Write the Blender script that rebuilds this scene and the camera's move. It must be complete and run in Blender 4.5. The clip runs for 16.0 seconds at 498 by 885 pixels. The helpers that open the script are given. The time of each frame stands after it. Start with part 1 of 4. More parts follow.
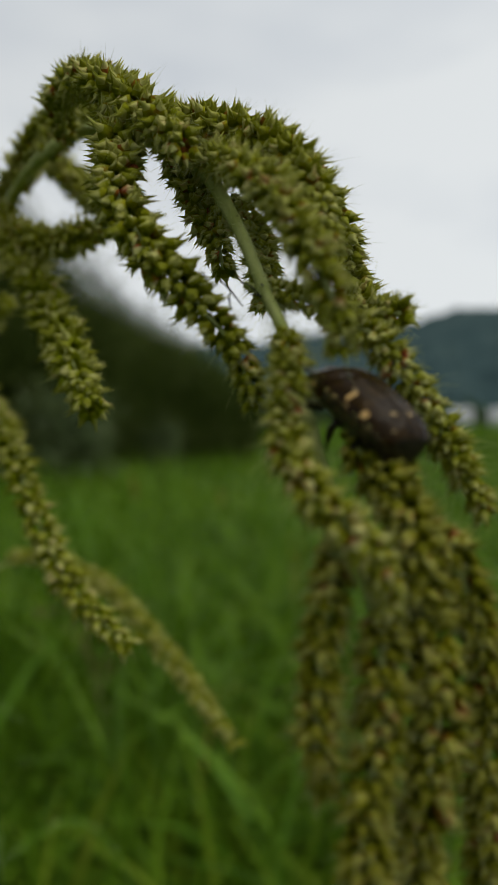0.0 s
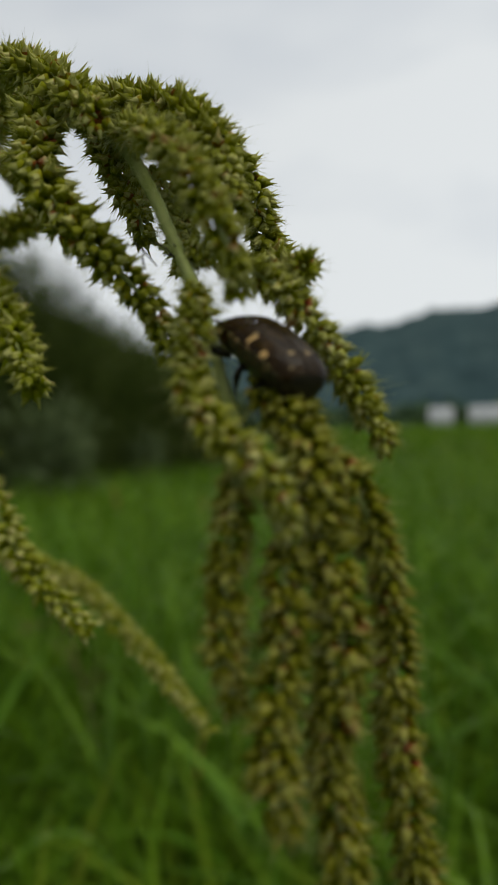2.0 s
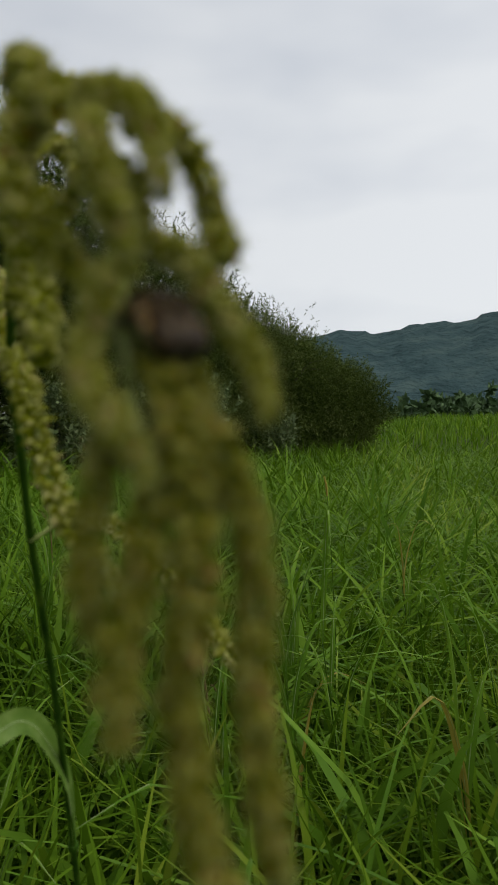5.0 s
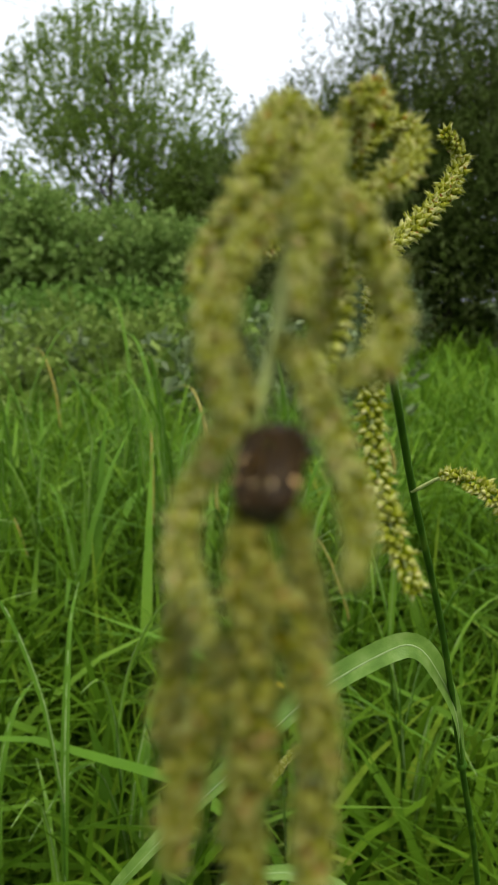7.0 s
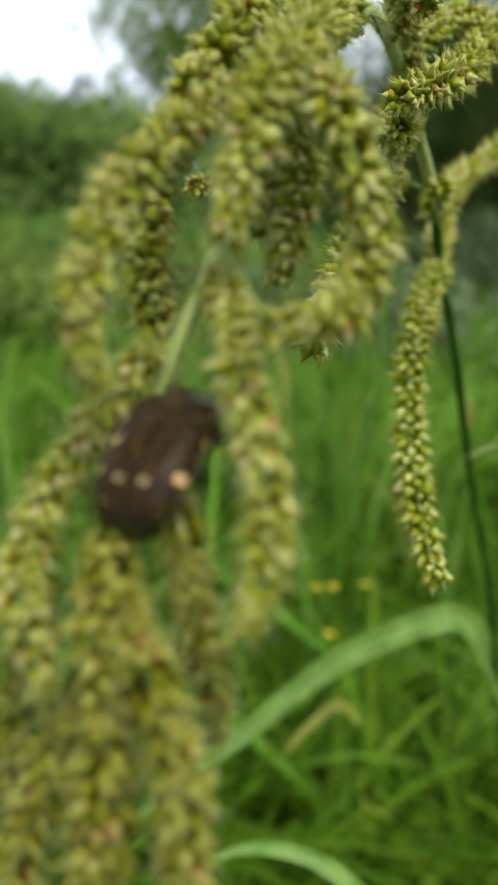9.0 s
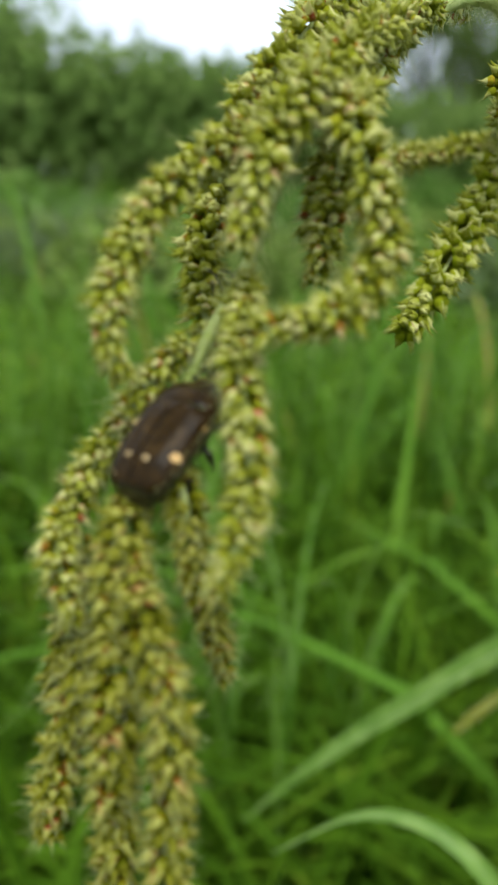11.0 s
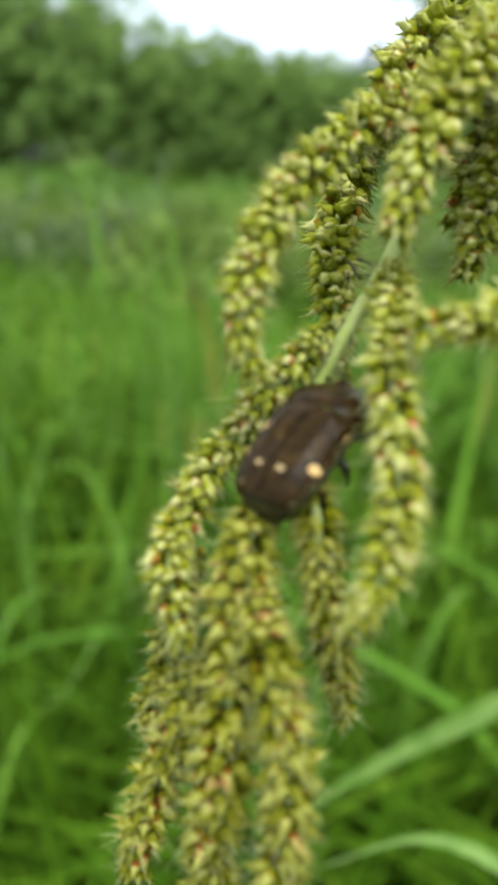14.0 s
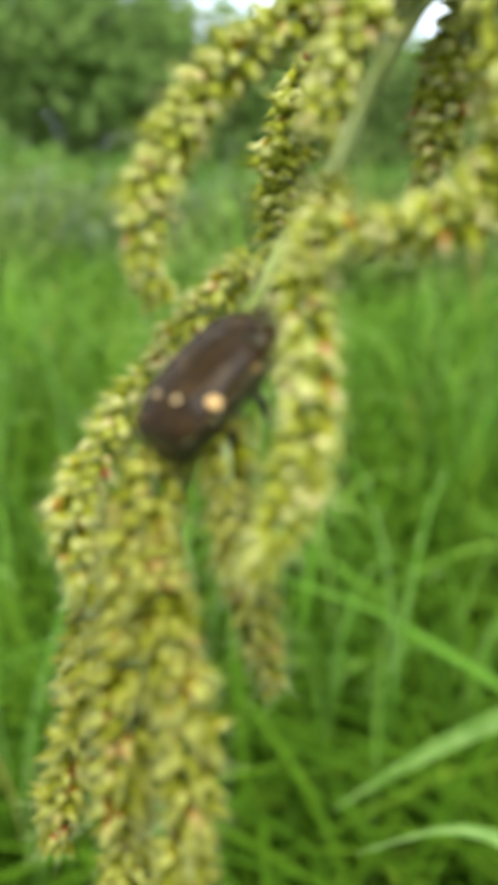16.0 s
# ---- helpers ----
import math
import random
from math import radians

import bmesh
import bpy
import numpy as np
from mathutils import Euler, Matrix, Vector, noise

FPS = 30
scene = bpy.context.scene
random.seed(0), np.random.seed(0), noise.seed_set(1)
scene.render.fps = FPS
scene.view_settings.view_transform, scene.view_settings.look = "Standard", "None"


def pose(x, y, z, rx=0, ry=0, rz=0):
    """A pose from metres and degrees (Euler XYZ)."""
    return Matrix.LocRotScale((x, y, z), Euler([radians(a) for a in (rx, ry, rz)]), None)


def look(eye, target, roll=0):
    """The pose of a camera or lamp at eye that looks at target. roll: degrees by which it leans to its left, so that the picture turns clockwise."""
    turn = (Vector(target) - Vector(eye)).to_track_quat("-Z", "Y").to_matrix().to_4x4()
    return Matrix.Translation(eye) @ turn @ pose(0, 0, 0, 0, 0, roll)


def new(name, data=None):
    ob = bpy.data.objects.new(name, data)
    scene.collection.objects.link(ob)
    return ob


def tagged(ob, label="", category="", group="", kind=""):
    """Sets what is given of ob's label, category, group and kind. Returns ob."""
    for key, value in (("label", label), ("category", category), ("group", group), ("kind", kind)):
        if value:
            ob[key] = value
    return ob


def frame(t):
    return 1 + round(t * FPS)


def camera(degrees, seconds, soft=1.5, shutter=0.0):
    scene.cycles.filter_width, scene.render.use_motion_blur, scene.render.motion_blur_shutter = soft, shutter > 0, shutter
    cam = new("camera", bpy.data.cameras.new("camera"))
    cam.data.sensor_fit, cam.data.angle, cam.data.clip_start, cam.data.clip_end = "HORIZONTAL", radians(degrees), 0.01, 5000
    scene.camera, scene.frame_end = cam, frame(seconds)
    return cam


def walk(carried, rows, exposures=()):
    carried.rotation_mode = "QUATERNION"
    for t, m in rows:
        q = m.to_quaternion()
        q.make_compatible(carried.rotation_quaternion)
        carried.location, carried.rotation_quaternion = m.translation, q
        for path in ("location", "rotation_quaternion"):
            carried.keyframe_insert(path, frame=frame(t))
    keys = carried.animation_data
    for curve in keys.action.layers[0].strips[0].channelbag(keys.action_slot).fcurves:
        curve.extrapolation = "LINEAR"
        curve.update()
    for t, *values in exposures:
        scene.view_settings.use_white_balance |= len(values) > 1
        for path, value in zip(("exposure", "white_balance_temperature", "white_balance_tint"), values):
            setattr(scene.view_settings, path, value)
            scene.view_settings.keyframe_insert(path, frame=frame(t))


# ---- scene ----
# t, x, y, z, tilt, roll, turn
PATH = [
    (0, -0.0314, -0.0631, 0.9976, 89.28, -0.68, -18.45),
    (0.5, -0.0337, -0.0750, 0.9883, 90.71, -0.09, -20.45),
    (1, -0.0366, -0.0774, 0.9815, 91.33, -0.06, -21.77),
    (1.5, -0.0445, -0.0743, 0.9794, 91.76, 1.33, -23.14),
    (2, -0.0261, -0.0687, 0.9915, 89.86, 1.74, -19.73),
    (2.5, -0.0416, -0.0712, 0.9847, 89.49, -1.16, -18.51),
    (3, -0.0563, -0.0831, 0.9783, 90.95, -1.39, -20.33),
    (3.2, -0.0566, -0.0893, 0.9828, 91.08, -1.23, -20.39),
    (5.3, 0.0027, -0.0776, 0.9926, 87.41, -0.04, -3.49),
    (5.5, 0.0055, -0.0732, 0.9990, 86.34, 0.13, 1.39),
    (6, 0.0227, -0.0673, 1.0190, 84.14, 0.05, 7.21),
    (6.2, 0.0330, -0.0600, 1.0180, 82.90, 0.90, 11.70),
    (6.5, 0.0401, -0.0727, 1.0206, 82.18, 0.78, 19.41),
    (7, 0.0329, -0.0722, 1.0173, 79.53, -0.93, 25.71),
    (7.5, 0.0345, -0.0595, 1.0175, 77.62, -2.39, 27.97),
    (8, 0.0295, -0.0568, 1.0151, 76.61, -3.62, 29.95),
    (8.5, 0.0265, -0.0519, 1.0156, 75.74, -3.99, 30.51),
    (9, 0.0354, -0.0435, 1.0165, 74.66, -3.64, 32.41),
    (9.5, 0.0392, -0.0479, 1.0164, 74.37, -3.80, 36.67),
    (9.7, 0.0430, -0.0486, 1.0183, 74.18, -3.50, 38.84),
    (11.8, 0.0537, -0.0345, 1.0209, 71.36, -1.77, 52.25),
    (12, 0.0505, -0.0349, 1.0206, 71.48, -2.03, 53.34),
    (12.5, 0.0467, -0.0389, 1.0206, 71.49, -2.13, 53.21),
    (13, 0.0520, -0.0392, 1.0211, 71.15, -2.73, 51.46),
    (13.5, 0.0495, -0.0363, 1.0207, 70.70, -2.92, 51.71),
    (14, 0.0426, -0.0392, 1.0190, 71.35, -3.43, 52.26),
    (14.5, 0.0461, -0.0377, 1.0212, 70.84, -3.58, 52.03),
    (15, 0.0464, -0.0379, 1.0192, 70.39, -3.96, 51.71),
    (15.5, 0.0468, -0.0331, 1.0195, 70.13, -3.10, 52.00),
    (16, 0.0455, -0.0265, 1.0139, 70.08, -1.90, 57.19),
]
# t, metres to the plane in focus
FOCUS = [(0.0, 0.095), (0.5, 0.090), (1.0, 0.090), (1.5, 0.092), (2.0, 0.100), (2.5, 0.095), (2.8, 0.12), (3.0, 0.17),
         (3.2, 1.2), (5.3, 2.5), (5.5, 2.5), (6.0, 2.5), (6.5, 2.2), (6.75, 1.0), (7.0, 0.36), (7.25, 0.15), (7.5, 0.106), (8.0, 0.102),
         (9.0, 0.106), (9.7, 0.104), (11.8, 0.096), (13.0, 0.090), (15.5, 0.092), (16.0, 0.092)]
cam = camera(36.1, 16.0, 1.5)
CAM_ROWS = [(t, pose(*p)) for t, *p in PATH]
walk(cam, CAM_ROWS, [(0.0, -0.05, 6700, 7), (2.6, -0.03, 6700, 7), (3.2, 0.05, 6650, 8), (5.5, 0.0, 6600, 9), (6.0, 0.1, 6550, 9), (6.4, 0.42, 6500, 9), (6.7, 0.7, 6400, 9), (7.0, 0.97, 6350, 9), (7.6, 1.2, 6250, 9), (9.0, 1.22, 6150, 7),
                     (9.7, 1.2, 6100, 7), (12.0, 1.25, 6000, 6), (13.0, 1.45, 6000, 6), (14.5, 1.74, 6000, 7), (15.2, 1.9, 6000, 8), (16.0, 1.95, 6000, 8)])

# ---- world and sun ----
world = bpy.data.worlds.new("overcast_sky")
scene.world = world
world.use_nodes = True
wn, wl = world.node_tree.nodes, world.node_tree.links
wn.clear()
w_out, w_bg = wn.new("ShaderNodeOutputWorld"), wn.new("ShaderNodeBackground")
w_sky = wn.new("ShaderNodeTexSky")
w_sky.sky_type, w_sky.sun_disc = "NISHITA", False
SUN_ELEVATION, SUN_TURN = radians(66), radians(125)
w_sky.sun_elevation, w_sky.sun_rotation = SUN_ELEVATION, SUN_TURN
w_co, w_map = wn.new("ShaderNodeTexCoord"), wn.new("ShaderNodeMapping")
w_map.inputs["Scale"].default_value = (1.0, 1.0, 2.6)
w_noise, w_ramp = wn.new("ShaderNodeTexNoise"), wn.new("ShaderNodeValToRGB")
w_noise.inputs["Scale"].default_value, w_noise.inputs["Detail"].default_value = 1.7, 4
w_noise.inputs["Roughness"].default_value = 0.45
w_ramp.color_ramp.elements[0].position, w_ramp.color_ramp.elements[0].color = 0.36, (4.5, 4.9, 5.65, 1)
w_ramp.color_ramp.elements[1].position, w_ramp.color_ramp.elements[1].color = 0.60, (6.75, 7.0, 7.35, 1)
w_mix = wn.new("ShaderNodeMix")
w_mix.data_type = "RGBA"
w_mix.inputs[0].default_value = 0.94
wl.new(w_co.outputs["Generated"], w_map.inputs[0])
wl.new(w_map.outputs[0], w_noise.inputs["Vector"])
wl.new(w_noise.outputs[0], w_ramp.inputs[0])
wl.new(w_sky.outputs[0], w_mix.inputs[6])
wl.new(w_ramp.outputs[0], w_mix.inputs[7])
# the cloud deck is thinner and brighter towards the hills
w_dot, w_gain, w_tint = wn.new("ShaderNodeVectorMath"), wn.new("ShaderNodeMath"), wn.new("ShaderNodeVectorMath")
w_dot.operation, w_gain.operation, w_tint.operation = "DOT_PRODUCT", "MULTIPLY_ADD", "SCALE"
w_dot.inputs[1].default_value = (0.87, 0.5, 0.0)
w_gain.inputs[1].default_value, w_gain.inputs[2].default_value = 0.22, 1.0
wl.new(w_co.outputs["Generated"], w_dot.inputs[0])
wl.new(w_dot.outputs["Value"], w_gain.inputs[0])
wl.new(w_mix.outputs[2], w_tint.inputs[0])
wl.new(w_gain.outputs[0], w_tint.inputs["Scale"])
wl.new(w_tint.outputs[0], w_bg.inputs[0])
w_bg.inputs[1].default_value = 0.1
wl.new(w_bg.outputs[0], w_out.inputs[0])

sun_data = bpy.data.lights.new("sun", "SUN")
sun_data.energy, sun_data.angle, sun_data.color = 1.4, radians(30), (1.0, 0.96, 0.9)
sun = new("sun", sun_data)
sun.matrix_world = look((4.4, -3.1, 12.0), (0, 0, 0))


# ---- materials ----
def mat(name, stops, scale=300.0, rough=0.55, detail=4, bump=0.0, translucent=0.0, island=0.0, spec=0.4, axis=(1, 1, 1), bump_scale=None, metal=0.0):
    """A surface whose colour runs through stops, by noise and, by the share island, by piece."""
    m = bpy.data.materials.new(name)
    m.use_nodes = True
    n, l = m.node_tree.nodes, m.node_tree.links
    n.clear()
    out, pb = n.new("ShaderNodeOutputMaterial"), n.new("ShaderNodeBsdfPrincipled")
    co, mp = n.new("ShaderNodeTexCoord"), n.new("ShaderNodeMapping")
    mp.inputs["Scale"].default_value = axis
    l.new(co.outputs["Object"], mp.inputs[0])
    tex = n.new("ShaderNodeTexNoise")
    tex.inputs["Scale"].default_value, tex.inputs["Detail"].default_value = scale, detail
    l.new(mp.outputs[0], tex.inputs["Vector"])
    stretch = n.new("ShaderNodeMapRange")
    stretch.inputs[1].default_value, stretch.inputs[2].default_value = 0.28, 0.72
    l.new(tex.outputs[0], stretch.inputs[0])
    value = stretch.outputs[0]
    if island > 0:
        geo, info = n.new("ShaderNodeNewGeometry"), n.new("ShaderNodeObjectInfo")
        add, fr = n.new("ShaderNodeMath"), n.new("ShaderNodeMath")
        add.operation, fr.operation = "ADD", "FRACT"
        l.new(geo.outputs["Random Per Island"], add.inputs[0])
        l.new(info.outputs["Random"], add.inputs[1])
        l.new(add.outputs[0], fr.inputs[0])
        mix = n.new("ShaderNodeMix")
        mix.inputs[0].default_value = island
        l.new(value, mix.inputs[2])
        l.new(fr.outputs[0], mix.inputs[3])
        value = mix.outputs[0]
    ramp = n.new("ShaderNodeValToRGB")
    while len(ramp.color_ramp.elements) < len(stops):
        ramp.color_ramp.elements.new(0.5)
    for e, (p, c) in zip(ramp.color_ramp.elements, stops):
        e.position, e.color = p, (*c, 1)
    l.new(value, ramp.inputs[0])
    l.new(ramp.outputs[0], pb.inputs["Base Color"])
    pb.inputs["Roughness"].default_value = rough
    pb.inputs["Specular IOR Level"].default_value = spec
    pb.inputs["Metallic"].default_value = metal
    if bump > 0:
        t2, b = n.new("ShaderNodeTexNoise"), n.new("ShaderNodeBump")
        t2.inputs["Scale"].default_value, t2.inputs["Detail"].default_value = bump_scale or scale * 3, 3
        l.new(mp.outputs[0], t2.inputs["Vector"])
        l.new(t2.outputs[0], b.inputs["Height"])
        b.inputs["Strength"].default_value, b.inputs["Distance"].default_value = bump, 1.0 / (bump_scale or scale * 3)
        l.new(b.outputs[0], pb.inputs["Normal"])
    shader = pb.outputs[0]
    if translucent > 0:
        tr, mx = n.new("ShaderNodeBsdfTranslucent"), n.new("ShaderNodeMixShader")
        l.new(ramp.outputs[0], tr.inputs["Color"])
        mx.inputs[0].default_value = translucent
        l.new(shader, mx.inputs[1])
        l.new(tr.outputs[0], mx.inputs[2])
        shader = mx.outputs[0]
    l.new(shader, out.inputs["Surface"])
    return m


M_SPIKELET = mat("spikelet_husk", [(0.0, (0.08736, 0.09856, 0.003091)), (0.25, (0.1792, 0.1994, 0.006228)), (0.48, (0.2744, 0.2934, 0.01035)), (0.68, (0.3808, 0.3752, 0.0187)), (0.78, (0.3472, 0.2072, 0.01534)), (0.9, (0.4144, 0.1064, 0.03573)), (1.0, (0.5264, 0.0952, 0.0803))],
                 700, 0.65, island=0.64, spec=0.02, translucent=0.3, bump=0.5, bump_scale=2200)
# darker, browner husk copy: the lower strands' shade is put into its colour
M_SPIKELET_RIPE_SHADED = mat("ripe_shaded_spikelet_husk", [(0.0, (0.05167, 0.05339, 0.001888)), (0.25, (0.1076, 0.1170, 0.002948)), (0.48, (0.1723, 0.1790, 0.004919)), (0.67, (0.2411, 0.2330, 0.007552)), (0.77, (0.2239, 0.1163, 0.007403)), (0.9, (0.2756, 0.06458, 0.02191)), (1.0, (0.3617, 0.06458, 0.0486))],
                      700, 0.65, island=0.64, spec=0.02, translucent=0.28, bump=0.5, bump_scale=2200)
M_SPIKELET_PALE = mat("young_spikelet_husk", [(0.0, (0.150, 0.190, 0.003)), (0.5, (0.275, 0.310, 0.008)), (1.0, (0.40, 0.41, 0.03))], 700, 0.65, island=0.6, spec=0.02,
                      translucent=0.25, bump=0.5, bump_scale=2200)
M_TIP = mat("husk_tip", [(0.0, (0.1998, 0.216, 0.0162)), (0.4, (0.3888, 0.3996, 0.0391)), (0.8, (0.7128, 0.6912, 0.2791)), (1.0, (0.5184, 0.2484, 0.1229))], 700, 0.6, island=0.64, translucent=0.4, spec=0.03)
# tip colour for the same strands, darkened to stand in for shade
M_TIP_RIPE_SHADED = mat("ripe_shaded_husk_tip", [(0.0, (0.1292, 0.1292, 0.007513)), (0.4, (0.2585, 0.2530, 0.0170)), (0.8, (0.4900, 0.4720, 0.1150)), (1.0, (0.4300, 0.1400, 0.0620))], 700, 0.6, island=0.64, translucent=0.35, spec=0.03)
M_AXIS = mat("raceme_axis", [(0.0, (0.30, 0.36, 0.08)), (1.0, (0.50, 0.54, 0.20))], 400, 0.6, spec=0.15, bump=0.3, axis=(1, 1, 0.25), translucent=0.1)
M_STEM = mat("grass_stem", [(0.0, (0.018, 0.05, 0.003)), (0.6, (0.035, 0.09, 0.005)), (1.0, (0.08, 0.14, 0.012))], 120, 0.6, spec=0.1, bump=0.2, bump_scale=1200, axis=(1, 1, 0.1))
M_BRISTLE = mat("pale_bristle", [(0.0, (0.42, 0.45, 0.15)), (1.0, (0.64, 0.66, 0.34))], 300, 0.6, translucent=0.4, spec=0.05)
M_FLAG = mat("flag_leaf", [(0.0, (0.10, 0.19, 0.02)), (0.6, (0.16, 0.27, 0.04)), (1.0, (0.24, 0.34, 0.08))], 90, 0.5, spec=0.25, translucent=0.25, bump=0.2, bump_scale=900)
M_MIDRIB = mat("leaf_midrib", [(0.0, (0.24, 0.34, 0.10)), (1.0, (0.36, 0.46, 0.18))], 200, 0.5, translucent=0.2)
M_GRASS = mat("meadow_blades", [(0.0, (0.02735, 0.06321, 0.002709)), (0.4, (0.05925, 0.1264, 0.005418)), (0.75, (0.1003, 0.1896, 0.008901)), (0.93, (0.1732, 0.236, 0.01827)), (1.0, (0.3373, 0.2697, 0.07461))],
              1.3, 0.5, island=0.65, translucent=0.28, spec=0.04)
# brighter and yellower than meadow_blades, for the grass beyond 2.2 m
M_GRASS_FAR = mat("paler_meadow_blades", [(0.0, (0.038, 0.09, 0.0039)), (0.4, (0.096, 0.195, 0.00995)), (0.75, (0.165, 0.285, 0.01885)), (0.93, (0.27, 0.35, 0.0435)), (1.0, (0.42, 0.37, 0.0937))],
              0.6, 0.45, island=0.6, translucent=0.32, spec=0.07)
M_BLADE = mat("tall_grass_blade", [(0.0, (0.05421, 0.1265, 0.00892)), (0.5, (0.1084, 0.2226, 0.01649)), (0.9, (0.1843, 0.3137, 0.03044)), (1.0, (0.3361, 0.3137, 0.06348))], 6, 0.45, island=0.6, translucent=0.3, spec=0.08, bump=0.2, bump_scale=500)
M_DRY = mat("yellowed_blade", [(0.0, (0.22, 0.20, 0.03)), (0.6, (0.40, 0.31, 0.05)), (1.0, (0.46, 0.28, 0.08))], 8, 0.6, island=0.5, translucent=0.3)
M_PETAL = mat("yellow_petal", [(0.0, (0.60, 0.46, 0.02)), (1.0, (0.75, 0.62, 0.05))], 300, 0.6, translucent=0.3, spec=0.1)
M_DEAD = mat("dead_stalk", [(0.0, (0.09, 0.045, 0.022)), (1.0, (0.21, 0.12, 0.06))], 60, 0.8, island=0.3)
M_GROUND = mat("meadow_soil", [(0.0, (0.014, 0.022, 0.002)), (0.5, (0.035, 0.06, 0.004)), (1.0, (0.065, 0.11, 0.008))], 2.5, 0.95, bump=0.8, bump_scale=25, spec=0.1)
M_WILLOW = mat("willow_leaves", [(0.0, (0.017, 0.030, 0.004)), (0.5, (0.062, 0.092, 0.015)), (1.0, (0.20, 0.24, 0.075))], 0.9, 0.55, island=0.5, translucent=0.28, spec=0.03)
M_TREE = mat("tree_leaves", [(0.0, (0.085, 0.136, 0.017)), (0.6, (0.1615, 0.238, 0.03825)), (1.0, (0.272, 0.34, 0.085))], 1.2, 0.5, island=0.6, translucent=0.45, spec=0.12)
M_HEDGE = mat("hedge_leaves", [(0.0, (0.070, 0.120, 0.024)), (0.5, (0.19, 0.29, 0.062)), (1.0, (0.38, 0.48, 0.14))], 1.1, 0.5, island=0.25, translucent=0.35, spec=0.06)
M_WEED = mat("weed_leaves", [(0.0, (0.08, 0.15, 0.018)), (0.6, (0.15, 0.27, 0.04)), (1.0, (0.26, 0.38, 0.09))], 1.1, 0.5, island=0.6, translucent=0.28, spec=0.15)
M_GREY = mat("mugwort_leaves", [(0.0, (0.07, 0.11, 0.035)), (0.6, (0.14, 0.19, 0.065)), (1.0, (0.26, 0.31, 0.13))], 1.2, 0.6, island=0.6, translucent=0.2)
M_SLOPE = mat("slope_weed_leaves", [(0.0, (0.09, 0.14, 0.02)), (0.6, (0.19, 0.27, 0.045)), (1.0, (0.33, 0.39, 0.11))], 1.1, 0.55, island=0.5, translucent=0.3, spec=0.12)
M_BARK = mat("bark", [(0.0, (0.035, 0.028, 0.02)), (1.0, (0.12, 0.10, 0.075))], 14, 0.9, bump=0.6, axis=(1, 1, 0.3))
# forest green shifted to blue-grey: the distance haze is painted into the colour
M_HILL = mat("hazy_hill_forest", [(0.0, (0.026, 0.050, 0.052)), (0.5, (0.040, 0.072, 0.074)), (1.0, (0.062, 0.098, 0.092))], 0.035, 0.95, detail=8, bump=0.9, bump_scale=0.09, spec=0.05)
M_FAR_TREES = mat("far_tree_leaves", [(0.0, (0.035, 0.07, 0.025)), (1.0, (0.09, 0.16, 0.05))], 0.3, 0.8, island=0.5)
M_CABLE = mat("cable", [(0.0, (0.05, 0.05, 0.05)), (1.0, (0.09, 0.09, 0.09))], 5, 0.6)
M_HOUSE = mat("white_greenhouse", [(0.0, (0.3116, 0.328, 0.328)), (1.0, (0.4264, 0.4346, 0.4346))], 0.3, 0.7)
M_SHELL = mat("beetle_shell", [(0.0, (0.0103, 0.005616, 0.001123)), (0.6, (0.02527, 0.01357, 0.002808)), (1.0, (0.04867, 0.02714, 0.005616))], 700, 0.24, bump=0.3, bump_scale=1500, spec=0.08)
M_SPOT = mat("beetle_spot", [(0.0, (0.48, 0.27, 0.07)), (1.0, (0.66, 0.44, 0.18))], 2500, 0.7)
M_SPOT_PALE = mat("beetle_pale_spot", [(0.0, (0.24, 0.16, 0.06)), (1.0, (0.40, 0.29, 0.13))], 2500, 0.7)
M_SPOT_DIM = mat("beetle_flank_bar", [(0.0, (0.08, 0.055, 0.02)), (1.0, (0.17, 0.12, 0.05))], 2500, 0.6)
M_LEG = mat("beetle_leg", [(0.0, (0.008, 0.006, 0.005)), (1.0, (0.03, 0.022, 0.015))], 1500, 0.3)


# ---- mesh tools ----
def mesh_of(name, verts, faces, material, smooth=True):
    me = bpy.data.meshes.new(name)
    me.from_pydata([tuple(v) for v in verts], [], faces)
    me.materials.append(material)
    if smooth:
        me.polygons.foreach_set("use_smooth", [True] * len(me.polygons))
    me.update()
    return me


def bulk_mesh(name, verts, quads, material, smooth=False):
    """A mesh from number arrays: verts (n, 3), quads (m, 4)."""
    me = bpy.data.meshes.new(name)
    me.vertices.add(len(verts))
    me.vertices.foreach_set("co", np.asarray(verts, np.float32).ravel())
    m = len(quads)
    me.loops.add(m * 4)
    me.loops.foreach_set("vertex_index", np.asarray(quads, np.int32).ravel())
    me.polygons.add(m)
    me.polygons.foreach_set("loop_start", np.arange(0, 4 * m, 4, dtype=np.int32))
    me.polygons.foreach_set("loop_total", np.full(m, 4, np.int32))
    if smooth:
        me.polygons.foreach_set("use_smooth", np.ones(m, bool))
    me.materials.append(material)
    me.update()
    me.validate()
    return me


def child(name, me, parent, label="", kind=""):
    ob = new(name, me)
    ob.parent = parent
    return tagged(ob, label, kind=kind)


